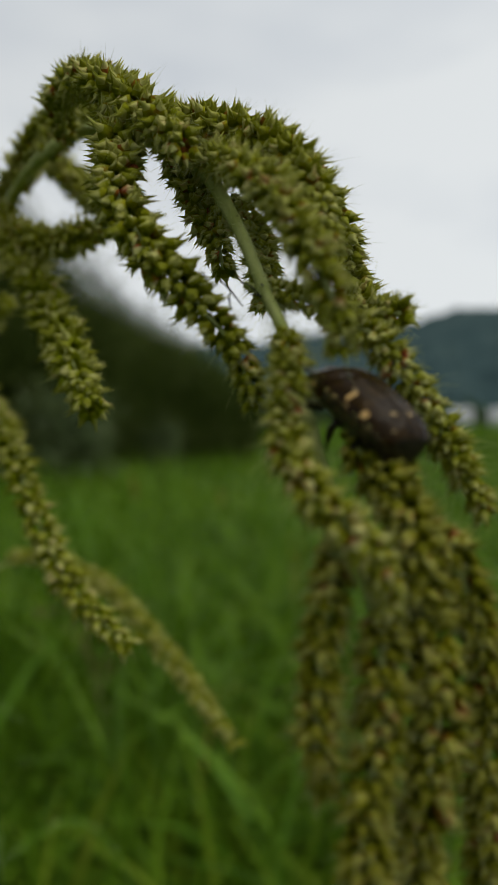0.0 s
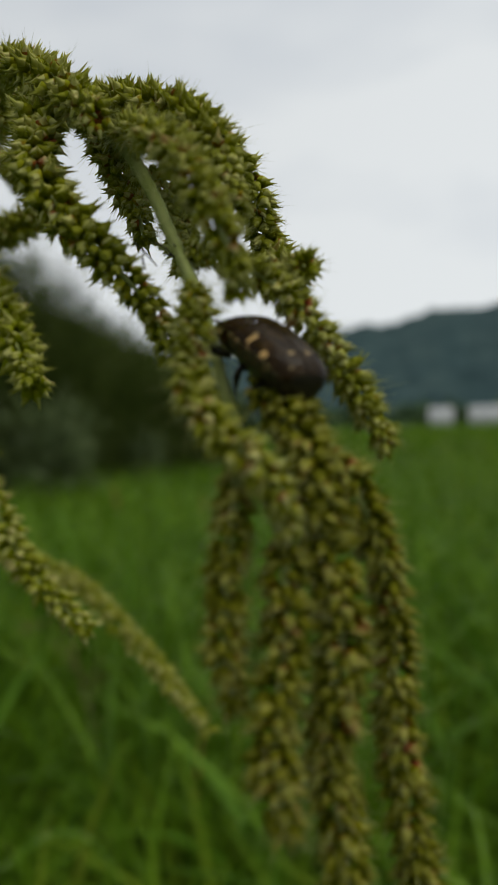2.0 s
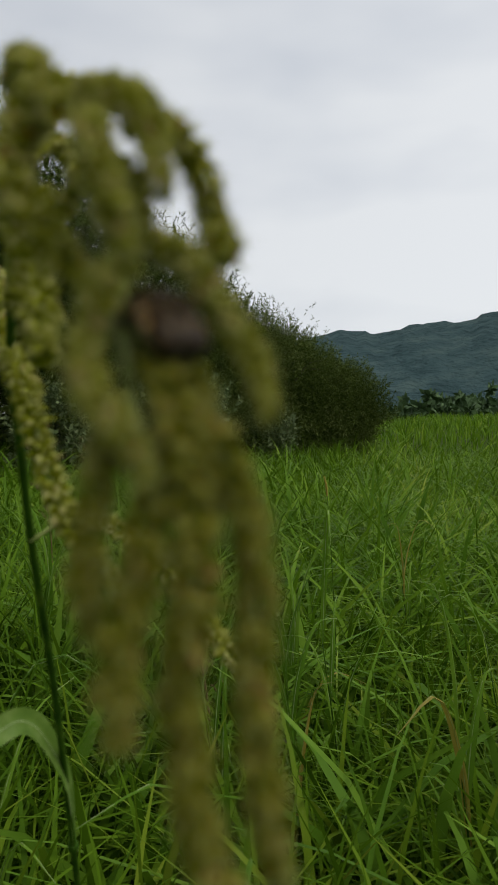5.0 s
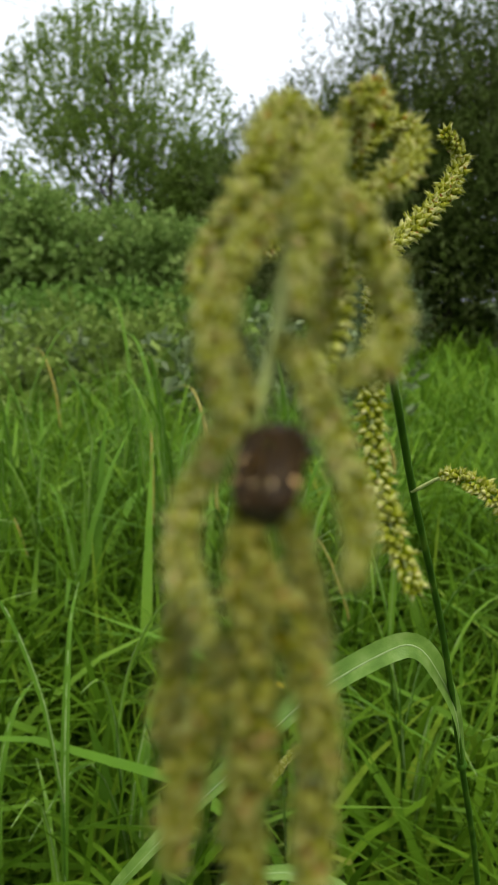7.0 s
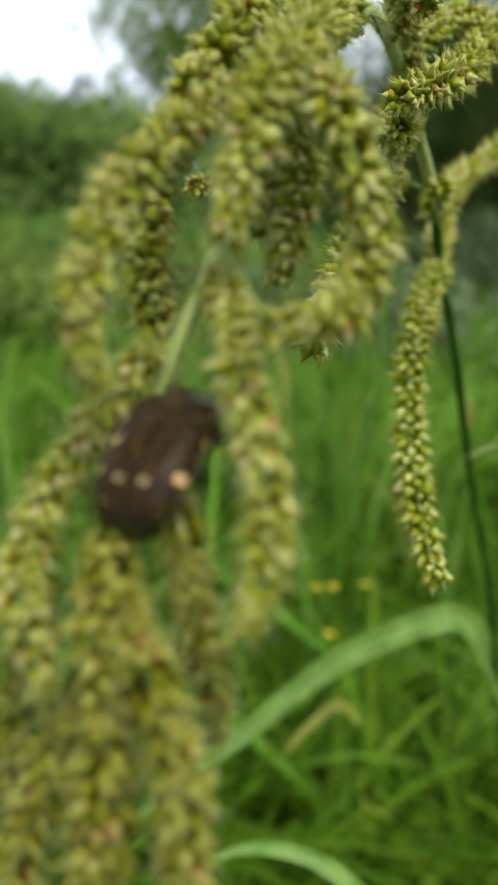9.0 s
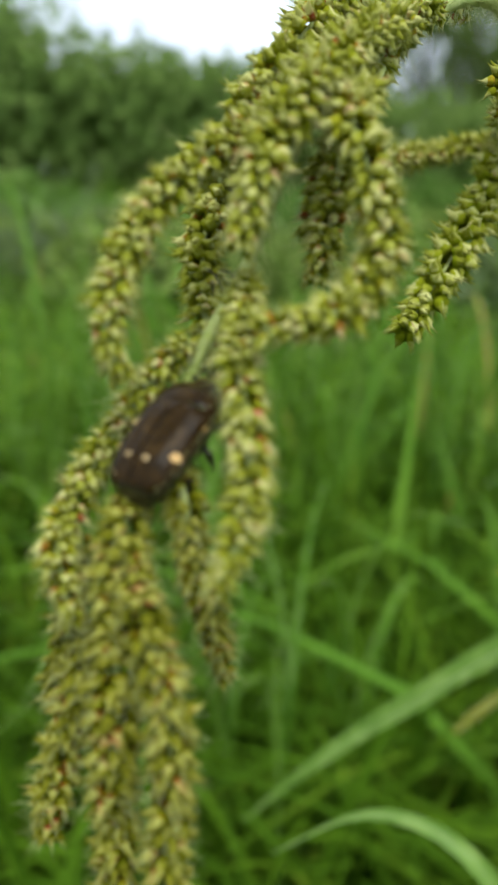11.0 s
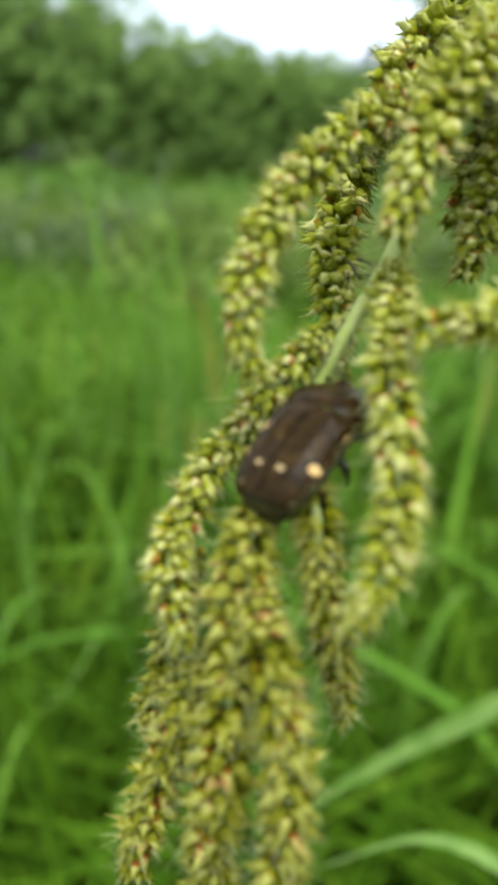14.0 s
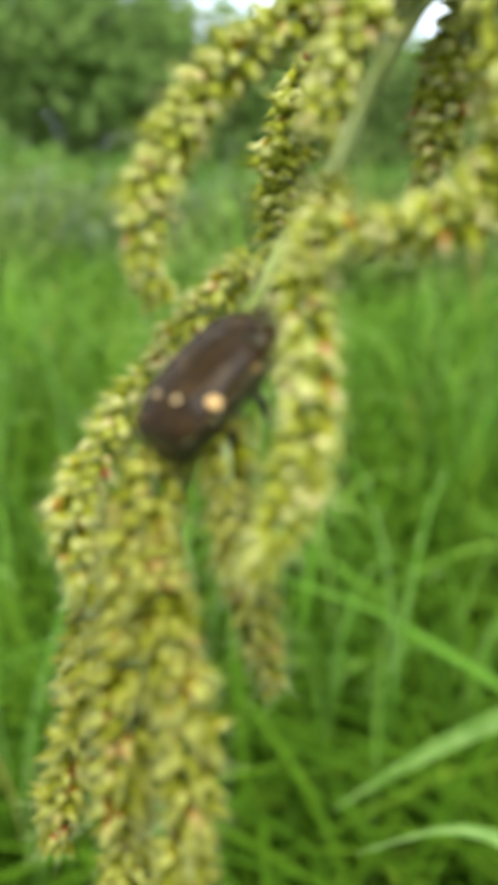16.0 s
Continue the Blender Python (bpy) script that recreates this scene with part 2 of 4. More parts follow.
def spline(points, n):
    """n places along a smooth line through the points, with the line's direction at each."""
    p = np.array(points, float)
    p = np.vstack([2 * p[0] - p[1], p, 2 * p[-1] - p[-2]])
    fine = []
    for i in range(1, len(p) - 2):
        for s in np.linspace(0, 1, 24, endpoint=False):
            a, b, c, d = p[i - 1], p[i], p[i + 1], p[i + 2]
            fine.append(0.5 * (2 * b + (c - a) * s + (2 * a - 5 * b + 4 * c - d) * s ** 2 + (3 * b - a - 3 * c + d) * s ** 3))
    fine.append(p[-2])
    fine = np.array(fine)
    run = np.r_[0, np.cumsum(np.linalg.norm(np.diff(fine, axis=0), axis=1))]
    s = np.linspace(0, run[-1], n)
    q = np.stack([np.interp(s, run, fine[:, k]) for k in range(3)], 1)
    d = np.gradient(q, axis=0)
    d /= np.linalg.norm(d, axis=1, keepdims=True) + 1e-12
    return q, d, run[-1]


def frames_along(d):
    """Two cross directions at each place, carried along without twist."""
    u = np.cross(d[0], (0.3, 0.2, 0.93))
    if np.linalg.norm(u) < 0.1:
        u = np.cross(d[0], (1, 0, 0))
    us, vs = [], []
    for k in d:
        u = u - k * np.dot(u, k)
        u = u / np.linalg.norm(u)
        us.append(u)
        vs.append(np.cross(k, u))
    return np.array(us), np.array(vs)


def tube(points, radii, n=24, sides=8, ridges=0.0):
    q, d, _ = spline(points, n)
    u, v = frames_along(d)
    r = np.interp(np.linspace(0, 1, n), np.linspace(0, 1, len(radii)), radii)
    verts, faces = [], []
    for i in range(n):
        for k in range(sides):
            a = 2 * math.pi * k / sides
            rr = r[i] * (1 + ridges * (1 if k % 2 else -1))
            verts.append(q[i] + rr * (math.cos(a) * u[i] + math.sin(a) * v[i]))
    for i in range(n - 1):
        for k in range(sides):
            a, b = i * sides + k, i * sides + (k + 1) % sides
            faces.append((a, b, b + sides, a + sides))
    faces.append(tuple(range(sides))[::-1])
    faces.append(tuple(range((n - 1) * sides, n * sides)))
    return verts, faces


def joined(pieces):
    verts, faces = [], []
    for v, f in pieces:
        o = len(verts)
        verts.extend(v)
        faces.extend(tuple(i + o for i in q) for q in f)
    return verts, faces


def at_mm(points):
    """Places in the world of points given in millimetres from the beetle, which sits 1 m over the ground."""
    return [(x / 1000, y / 1000, 1.0 + z / 1000) for x, y, z in points]


# ---- the panicle ----
def husk(length, width, awn, open_by, seed):
    """One spikelet along +z from its base: a swollen keeled grain drawn out into a cusp, with a short outer glume at its back."""
    rng = random.Random(seed)
    verts, faces = [], []
    sides = 8
    # along, girth, and how far the outline swings outwards
    body = [(0.0, 0.34), (0.10, 0.72), (0.24, 0.98), (0.40, 0.96), (0.58, 0.70), (0.76, 0.42), (0.91, 0.20)]
    glume = [(0.02, 0.60), (0.16, 1.02), (0.32, 0.96), (0.50, 0.62), (0.66, 0.28)]
    for prof, shift, lean, top in ((body, 0.0, open_by, 1.0 + awn), (glume, 0.12, open_by * 1.6 + 0.25, 0.92 + awn * 0.3)):
        base = len(verts)
        for z, r in prof:
            for k in range(sides):
                a = 2 * math.pi * k / sides
                keel = 1.16 if k % 2 == 0 else 0.86
                x = r * width / 2 * keel * math.cos(a)
                y = r * width / 2 * 0.80 * keel * math.sin(a) + shift * width
                verts.append((x + rng.uniform(-1, 1) * width * 0.06, y + lean * length * z * z * 0.55, z * length))
        n = len(prof)
        tip = len(verts)
        verts.append((rng.uniform(-1, 1) * width * 0.14, shift * width + lean * length * top * top * 0.6, length * top))
        for i in range(n - 1):
            for k in range(sides):
                p, q = base + i * sides + k, base + i * sides + (k + 1) % sides
                faces.append((p, q, q + sides, p + sides))
        for k in range(sides):
            faces.append((base + (n - 1) * sides + k, base + (n - 1) * sides + (k + 1) % sides, tip))
    return verts, faces


def husk_mesh(name, v, f, body, tip):
    """Husk mesh with the paler tip as a second material."""
    me = mesh_of(name, v, f, body, True)
    me.materials.append(tip)
    mark_tips(me)
    return me


def mark_tips(me):
    per = len(HUSKS[0][1])
    k = np.arange(len(me.polygons)) % per
    # the drawn-out upper part of the grain and of the glume
    kinds = ((k >= 32) & (k < 56) | (k >= 72)).astype(np.int32)
    me.polygons.foreach_set("material_index", kinds)


HUSKS = [husk(0.0025 + 0.0002 * (i % 3), 0.0018 + 0.0001 * (i % 2), 0.14 + 0.09 * (i % 4), 0.14 + 0.16 * (i % 3), i) for i in range(8)]
HUSKS[7] = husk(0.0024, 0.0018, 0.9, 0.16, 7)
HUSK_MESHES = [husk_mesh("spikelet", v, f, M_SPIKELET, M_TIP) for v, f in HUSKS]
HUSK_MESHES_PALE = [husk_mesh("spikelet_pale", v, f, M_SPIKELET_PALE, M_TIP) for v, f in HUSKS]
HUSK_MESHES_RIPE_SHADED = [husk_mesh("spikelet_ripe_shaded", v, f, M_SPIKELET_RIPE_SHADED, M_TIP_RIPE_SHADED) for v, f in HUSKS]


def raceme(panicle, points, rows=7, pitch=0.00128, size=1.0, pale=False, ripe_shaded=False, axis_r=(0.0004, 0.00025), spread=1.0, one_sided=None, single=22, seed=1, label="", bristles=0.8, bare=0.0, fade=1.0):
    """A raceme: a thin axis set all round, or on one side, with spikelets that point outwards and to its end."""
    rng = random.Random(seed)
    pts = at_mm(points)
    length = spline(pts, 50)[2]
    n = max(6, int(length / (pitch * size)))
    q, d, _ = spline(pts, n)
    u, v = frames_along(d)
    me = mesh_of("raceme_axis", *tube(pts, axis_r, max(16, n // 2), 6), M_AXIS)
    ax = child("raceme", me, panicle, label)
    rest, hairs, pieces = [], [], []
    for i in range(n):
        s = i / (n - 1)
        if s < bare:
            continue
        taper = min(1.0, 0.72 + 2.2 * (s - bare)) * (1.0 if s < 0.8 else 1.0 - 1.3 * (s - 0.8)) * (1.0 if s < 0.62 else 1.0 - (1.0 - fade) * (s - 0.62) / 0.38)
        for k in range(rows):
            if one_sided is None:
                a = 2 * math.pi * (k + 0.5 * (i % 2)) / rows + rng.uniform(-0.16, 0.16)
            else:
                a = one_sided + (k - (rows - 1) / 2) * 0.75 + rng.uniform(-0.2, 0.2)
            if rng.random() < 0.07:
                continue
            outward = math.cos(a) * u[i] + math.sin(a) * v[i]
            tilt = radians(rng.gauss(50, 11)) * (1.0 if s < 0.9 else 0.6)
            z = math.cos(tilt) * d[i] + math.sin(tilt) * outward
            y = math.cos(tilt) * outward - math.sin(tilt) * d[i]
            twist = rng.gauss(0, 0.35)
            x = np.cross(y, z)
            y, x = math.cos(twist) * y + math.sin(twist) * x, math.cos(twist) * x - math.sin(twist) * y
            sc = 0.86 * size * taper * rng.uniform(0.80, 1.15)
            place = q[i] + outward * 0.00115 * spread * size * taper + d[i] * rng.uniform(-0.0003, 0.0003)
            h = 7 if rng.random() < 0.03 else rng.randrange(7)
            m = np.column_stack([x * sc, y * sc, z * sc])
            pieces.append((h, m, place))
            for _ in range(4 if rng.random() < bristles else 2):
                tip = place + z * sc * 0.003 + (outward * rng.uniform(0.4, 1) + d[i] * rng.uniform(-0.2, 1) + np.array([rng.gauss(0, 0.4) for _ in range(3)])) * (rng.uniform(0.0005, 0.0014) if rng.random() < 0.93 else rng.uniform(0.0014, 0.0026))
                hairs.append((place + z * sc * 0.0012, tip))
    keep = set(rng.sample(range(len(pieces)), min(single, len(pieces))))
    allv, allf = [], []
    for j, (h, m, place) in enumerate(pieces):
        if j in keep:
            ob = child("spikelet", (HUSK_MESHES_PALE if pale else HUSK_MESHES_RIPE_SHADED if ripe_shaded else HUSK_MESHES)[h], ax)
            ob.matrix_basis = Matrix.Translation(place) @ Matrix(m.tolist()).to_4x4()
        else:
            o = len(allv)
            hv, hf = HUSKS[h]
            allv.extend((np.array(hv) @ m.T + place).tolist())
            allf.extend(tuple(i + o for i in f) for f in hf)
    child("spikelets", husk_mesh("spikelets", allv, allf, M_SPIKELET_PALE if pale else M_SPIKELET_RIPE_SHADED if ripe_shaded else M_SPIKELET, M_TIP_RIPE_SHADED if ripe_shaded else M_TIP), ax, "dense ripening spikelets with short awns", "stuff")
    if hairs:
        hv, hf = [], []
        for a, b in hairs:
            w = np.cross(b - a, (rng.gauss(0, 1), rng.gauss(0, 1), rng.gauss(0, 1)))
            w = w / (np.linalg.norm(w) + 1e-12) * 0.00003
            w2 = np.cross(b - a, w)
            w2 = w2 / (np.linalg.norm(w2) + 1e-12) * 0.00003
            o = len(hv)
            hv += [tuple(a + w), tuple(a - 0.5 * w + w2), tuple(a - 0.5 * w - w2), tuple(b)]
            hf += [(o, o + 1, o + 3), (o + 1, o + 2, o + 3), (o + 2, o, o + 3)]
        child("bristles", mesh_of("bristles", hv, hf, M_BRISTLE, False), ax, "fine pale bristles", "stuff")
    return ax


RACHIS = [(-35.6, 156, 28.7), (-33.3, 136, 38.8), (-29.5, 115, 46), (-24.5, 94, 49.5), (-18.8, 74, 49), (-13, 54, 44), (-8.5, 30, 32),
          (-6.2, 19.4, 22), (-4.6, 13.7, 13.6), (-3.7, 7, 5.6), (-3, 1, -5), (-1, -4, -15), (-0.5, -6.5, -21)]
STEM = [(-12, 560, -998), (-15, 530, -760), (-17, 490, -540), (-22.5, 428, -378), (-27.5, 353, -250), (-33, 292, -142), (-38, 236, -61), (-39.2, 203, -15), (-39.2, 181, 7), (-35.6, 156, 28.7)]


def build_panicle():
    plant = tagged(new("barnyard_grass"), "tall barnyard grass with a nodding yellow-green seed head", "grass plant")
    stem = child("stem", mesh_of("stem", *tube(at_mm(STEM), (0.0028, 0.0027, 0.0026, 0.0025, 0.0023, 0.0021, 0.0019, 0.0017, 0.0016, 0.00145), 90, 10), M_STEM), plant, "smooth dark green stem")
    node = [tube(at_mm([(p[0], p[1], p[2] - 3), p, (p[0] - 0.6, p[1], p[2] + 3)]), (0.0024, 0.0034, 0.0024), 8, 10) for p in ((-27.5, 353, -250), (-17, 490, -540))]
    child("stem_node", mesh_of("stem_node", *node[0], M_STEM), stem)
    child("stem_node", mesh_of("stem_node", *node[1], M_STEM), stem)
    child("rachis", mesh_of("rachis", *tube(at_mm(RACHIS), (0.0014, 0.0012, 0.0011, 0.00095, 0.00085, 0.0006, 0.0003), 90, 14, 0.12), M_AXIS), plant, "pale green ribbed rachis")
    rng = random.Random(12)
    q, d, _ = spline(at_mm(RACHIS), 200)
    hv, hf = [], []
    for _ in range(1800):
        i = rng.randrange(40, 178)
        out = np.array([rng.gauss(0, 1) for _ in range(3)])
        out -= d[i] * out.dot(d[i])
        out /= np.linalg.norm(out)
        b0 = q[i] + out * 0.0007
        e = b0 + (out + d[i] * rng.uniform(0.2, 1.6)) * rng.uniform(0.0012, 0.0036)
        w = np.cross(out, d[i]) * 0.00003
        o = len(hv)
        hv += [b0 + w, b0 - w, b0 + d[i] * 0.00005, e]
        hf += [(o, o + 1, o + 3), (o + 1, o + 2, o + 3), (o + 2, o, o + 3)]
    child("rachis_hairs", mesh_of("rachis_hairs", hv, hf, M_BRISTLE, False), plant, "long fine white hairs", "stuff")
    R = [
        # outer racemes over the arch
        dict(points=[(-13, 54, 44), (-15.8, 42, 39.5), (-17.2, 31, 32.5), (-18.4, 23, 23.5), (-15.6, 17.5, 16.5), (-12, 14, 11.5), (-8, 11.5, 6), (-6.4, 10.2, 1.0)], seed=1, size=1.05, fade=0.75),
        dict(points=[(-12.5, 52, 43), (-9.6, 45, 42.5), (-9.0, 37, 35), (-7.4, 30, 26.5), (-6.2, 26, 21), (-5.8, 24, 17)], seed=23, size=0.85),
        dict(points=[(-20, 71, 47), (-21.8, 62, 49.4), (-20.2, 51, 48.6), (-17.8, 40, 43.6), (-15.5, 32, 38.5), (-13.5, 25, 33.4), (-12, 19, 29)], seed=2, size=1.00),
        dict(points=[(-11.5, 47, 40.5), (-7.5, 37, 39), (-4.9, 27.5, 35), (-1.8, 19.5, 31.2), (-0.1, 12.3, 24.8), (0.7, 7.9, 16.4)], seed=3, size=0.87),
        dict(points=[(-7.5, 28, 31), (-7.6, 14.5, 26), (-6.4, 4, 19.6), (-5.1, -1.7, 12.6), (-3.7, -3.3, 8.2), (-3.0, -2.6, 5.2)], seed=4, size=0.75),
        # hanging round the beetle
        dict(points=[(-4.6, 6.5, 7.0), (-5.6, 3.2, 3.8), (-7.0, 0, -1.2), (-7.5, -3, -4.6), (-6.4, -6.3, -8), (-4.2, -9, -10.4), (-2.2, -9.4, -13.6), (-1.6, -9.2, -16)], seed=5, size=0.70),
        # from here down most strands take the husk colour with painted shade
        dict(points=[(-4.6, -6.5, -10), (-5.6, -6.9, -15), (-6.4, -7.2, -20.5), (-7.0, -8, -26), (-6.4, -8, -30.5)], seed=22, ripe_shaded=True, size=0.66),
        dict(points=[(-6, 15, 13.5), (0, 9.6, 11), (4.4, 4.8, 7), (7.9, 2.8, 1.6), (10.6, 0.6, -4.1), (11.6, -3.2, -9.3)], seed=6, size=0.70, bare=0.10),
        dict(points=[(-1, -2, -7), (2.2, -5.2, -9.6), (5.2, -6.6, -12), (7.2, -6.9, -15.6), (9, -6.7, -20.6), (9.8, -6.6, -27), (9.6, -7.2, -36), (10.6, -8, -47), (12.5, -8, -58)], seed=7, ripe_shaded=True, size=0.76, bare=0.06),
        dict(points=[(-0.6, -1, -3.6), (0.6, -4.4, -6.5), (2, -6.6, -11), (2.6, -7.2, -17.5), (3.6, -8.4, -24), (3.0, -8.6, -30), (1.3, -8, -38)], seed=8, ripe_shaded=True, size=0.88),
        dict(points=[(0, -4.2, -14), (-1.2, -7.6, -20), (-2, -9.0, -25.5), (-3.2, -9.8, -30), (-4, -10.8, -35), (-3.6, -12, -40)], seed=9, ripe_shaded=True, size=0.80, bare=0.12),
        dict(points=[(-1, 0.5, -2), (3.4, -0.7, -4), (5.0, -0.6, -10), (6.2, 0.6, -16.3), (6.4, 2.2, -23)], seed=10, ripe_shaded=True, size=0.64, fade=0.8),
        dict(points=[(2, -7, -33), (2.8, -8.5, -42), (4.1, -8.8, -51), (6.6, -9.7, -57), (9, -10, -66)], seed=11, ripe_shaded=True, size=0.80),
        # behind the arch
        dict(points=[(-12, 44, 38), (-4, 31, 32), (2.6, 20, 28), (6.7, 18.8, 21.8), (8.3, 18.8, 16), (8.4, 16, 11.9), (9, 10, 10.6), (7.1, 5.2, 9.8)], seed=12, size=0.85, bare=0.3),
        dict(points=[(-8, 30, 30), (-3, 25, 24), (-1.5, 22.5, 19), (-1.8, 21, 12.5)], seed=13, size=0.75, bare=0.3),
        dict(points=[(-34, 138, 39), (-30, 113, 40), (-24, 93, 27), (-20.3, 78, 15), (-17, 59, 1.5)], seed=14, pale=True, size=1.45, bare=0.1),
        dict(points=[(-26, 102, 49), (-23, 116, 59), (-16, 118, 57), (-12, 100, 47), (-11, 68, 36.5)], size=1.2, seed=15),
        dict(points=[(-22, 86, 49.5), (-19, 88, 58), (-15, 82, 58), (-12, 76, 51)], size=1.15, seed=16),
        dict(points=[(-29, 112, 46), (-29, 106, 40), (-21, 90, 34), (-13, 74, 33.5)], seed=17, size=1.15),
        dict(points=[(-30, 117, 46), (-27.5, 108, 52), (-23.5, 96, 56), (-19, 82, 55.5)], seed=24, size=1.1),
        dict(points=[(-36.5, 162, 25), (-33, 150, 27), (-29, 143, 30)], seed=18, size=1.30, pale=True),
        dict(points=[(-39.5, 182, 6), (-45, 190, 22), (-46, 204, 36), (-40, 222, 46), (-32, 240, 62), (-30, 246, 75), (-34, 238, 81)], seed=19, size=1.6),
        dict(points=[(-36, 152, 30), (-45, 130, 33), (-51, 112, 30), (-50, 92, 27), (-49, 71, 24)], seed=26, size=1.0, bare=0.08),
        dict(points=[(-39.5, 182, 6), (-36, 163, 8), (-28, 134, -5), (-22.2, 120, -22), (-14.2, 110, -38), (-5, 98, -47.5)], seed=20, pale=True, size=1.45, rows=5, axis_r=(0.0007, 0.0003)),
        dict(points=[(-38.3, 233, -58.7), (-20, 226, -49), (5, 206, -57), (25, 190, -79), (41, 166, -101)], seed=21, pale=True, size=1.55, rows=4, one_sided=-0.6, axis_r=(0.0008, 0.0003), bare=0.12),
    ]
    for k in range(5):
        a = np.array((-9.5 + 1.1 * k, 12.4, 13.2 - 1.2 * (k % 2)))
        c = a + (rng.uniform(-2, 3), rng.uniform(-0.6, 0.6), rng.uniform(-3.4, -1.4))
        child("withered_anther", mesh_of("withered_anther", *tube(at_mm([a, (a + c) / 2 + (rng.uniform(-0.8, 0.8), 0.2, 0.5), c]), (0.00008, 0.00011, 0.00006), 10, 5), M_LEG), plant, "dark withered thread")
    for r in R:
        raceme(plant, single=16, label="pale young raceme on a bare axis" if r.get("pale") else "hanging raceme of ripened brownish-yellow spikelets with shade in their colour" if r.get("ripe_shaded") else "thick drooping raceme of olive and reddish spikelets", **r)
    return plant, stem


panicle_plant, panicle_stem = build_panicle()


# ---- leaf blades ----
def blade(points, widths, fold=0.25, side=(1, 0, 0), n=28):
    """A grass blade with a channel along its midrib, thin but with two faces."""
    q, d, _ = spline(points, n)
    w = np.interp(np.linspace(0, 1, n), np.linspace(0, 1, len(widths)), widths)
    verts, faces = [], []
    for i in range(n):
        a = np.cross(d[i], np.cross(np.array(side, float), d[i]))
        a /= np.linalg.norm(a)
        up = np.cross(a, d[i])
        for s in (-1, -0.5, 0, 0.5, 1):
            lift = abs(s) * fold * w[i] + 0.04 * w[i] * math.sin(9 * i / n + 3 * s)
            verts.append(q[i] + a * s * w[i] / 2 + up * lift)
    for i in range(n - 1):
        for k in range(4):
            o = i * 5 + k
            faces.append((o, o + 1, o + 6, o + 5))
    return verts, faces


def broad_leaf(points, widths, parent=None, side=(1, 0, 0), name="leaf_blade", label="", fold=0.2):
    ob = child(name, mesh_of(name, *blade(points, widths, fold, side, 110), M_FLAG), parent, label)
    child("midrib", mesh_of("midrib", *tube(points, (0.0007, 0.0006, 0.0003), 110, 5), M_MIDRIB), ob)
    return ob


broad_leaf(at_mm([(-27.5, 353, -250), (-29, 325, -203), (-37, 311, -175), (-47, 303, -159), (-60, 294, -160), (-97, 277, -188), (-128, 258, -225), (-154, 245, -256), (-190, 231, -304), (-224, 223, -354)]),
           (0.006, 0.008, 0.0118, 0.0136, 0.0132, 0.0125, 0.0116, 0.0105, 0.007, 0.002), panicle_plant, (0.15, 0.55, 0.8), label="broad arching green leaf blade")


def reed_plant(place, height, leaves, seed, width=0.014, lean=0.35):
    """A tall grass plant: a stem and long arching blades."""
    rng = random.Random(seed)
    x, y = place
    plant = tagged(new("tall_grass"), "tall grass plant with long arching green blades", "grass plant", "tall grass plants")
    plant.location = (x, y, 0.0)
    tip = (rng.uniform(-0.06, 0.06), rng.uniform(-0.06, 0.06), height * 0.7)
    child("stem", mesh_of("stem", *tube([(0, 0, -0.02), (tip[0] * 0.3, tip[1] * 0.3, height * 0.35), tip], (0.0028, 0.0022, 0.0012), 14, 7), M_STEM), plant)
    for k in range(leaves):
        s = 0.15 + 0.85 * k / max(1, leaves - 1)
        a = k * 2.6 + rng.uniform(-0.7, 0.7)
        b0 = np.array([tip[0] * s * s, tip[1] * s * s, tip[2] * s])
        out = np.array([math.cos(a), math.sin(a), 0.0])
        ln = height * rng.uniform(0.35, 0.6)
        sp = lean * rng.uniform(0.6, 1.7)
        p = [b0, b0 + out * ln * 0.15 * sp + (0, 0, ln * 0.4), b0 + out * ln * 0.5 * sp + (0, 0, ln * 0.72), b0 + out * ln * 1.0 * sp + (0, 0, ln * (0.8 - 0.5 * sp * rng.random()))]
        ob = child("leaf_blade", mesh_of("leaf_blade", *blade(p, (width * 0.6, width, width * 0.9, width * 0.5, 0.001), 0.18, (-math.sin(a), math.cos(a), 0), 14), M_DRY if rng.random() < 0.045 else M_BLADE), plant)
        child("midrib", mesh_of("midrib", *tube(p, (0.0009, 0.0007, 0.0003), 10, 4), M_MIDRIB), ob)
    return plant


rng_reeds = random.Random(77)
for k in range(96):
    az, d = (rng_reeds.uniform(-42, 78), 0.62 + 2.0 * rng_reeds.random() ** 1.3) if k < 46 else (rng_reeds.uniform(22, 92), rng_reeds.uniform(1.0, 3.0))
    reed_plant((-d * math.sin(radians(az)), d * math.cos(radians(az))), rng_reeds.uniform(0.62, 0.86) * (0.9 if d < 0.9 else 1.0 if k < 46 else 1.1), rng_reeds.randint(5, 8), 500 + k, rng_reeds.uniform(0.010, 0.018))


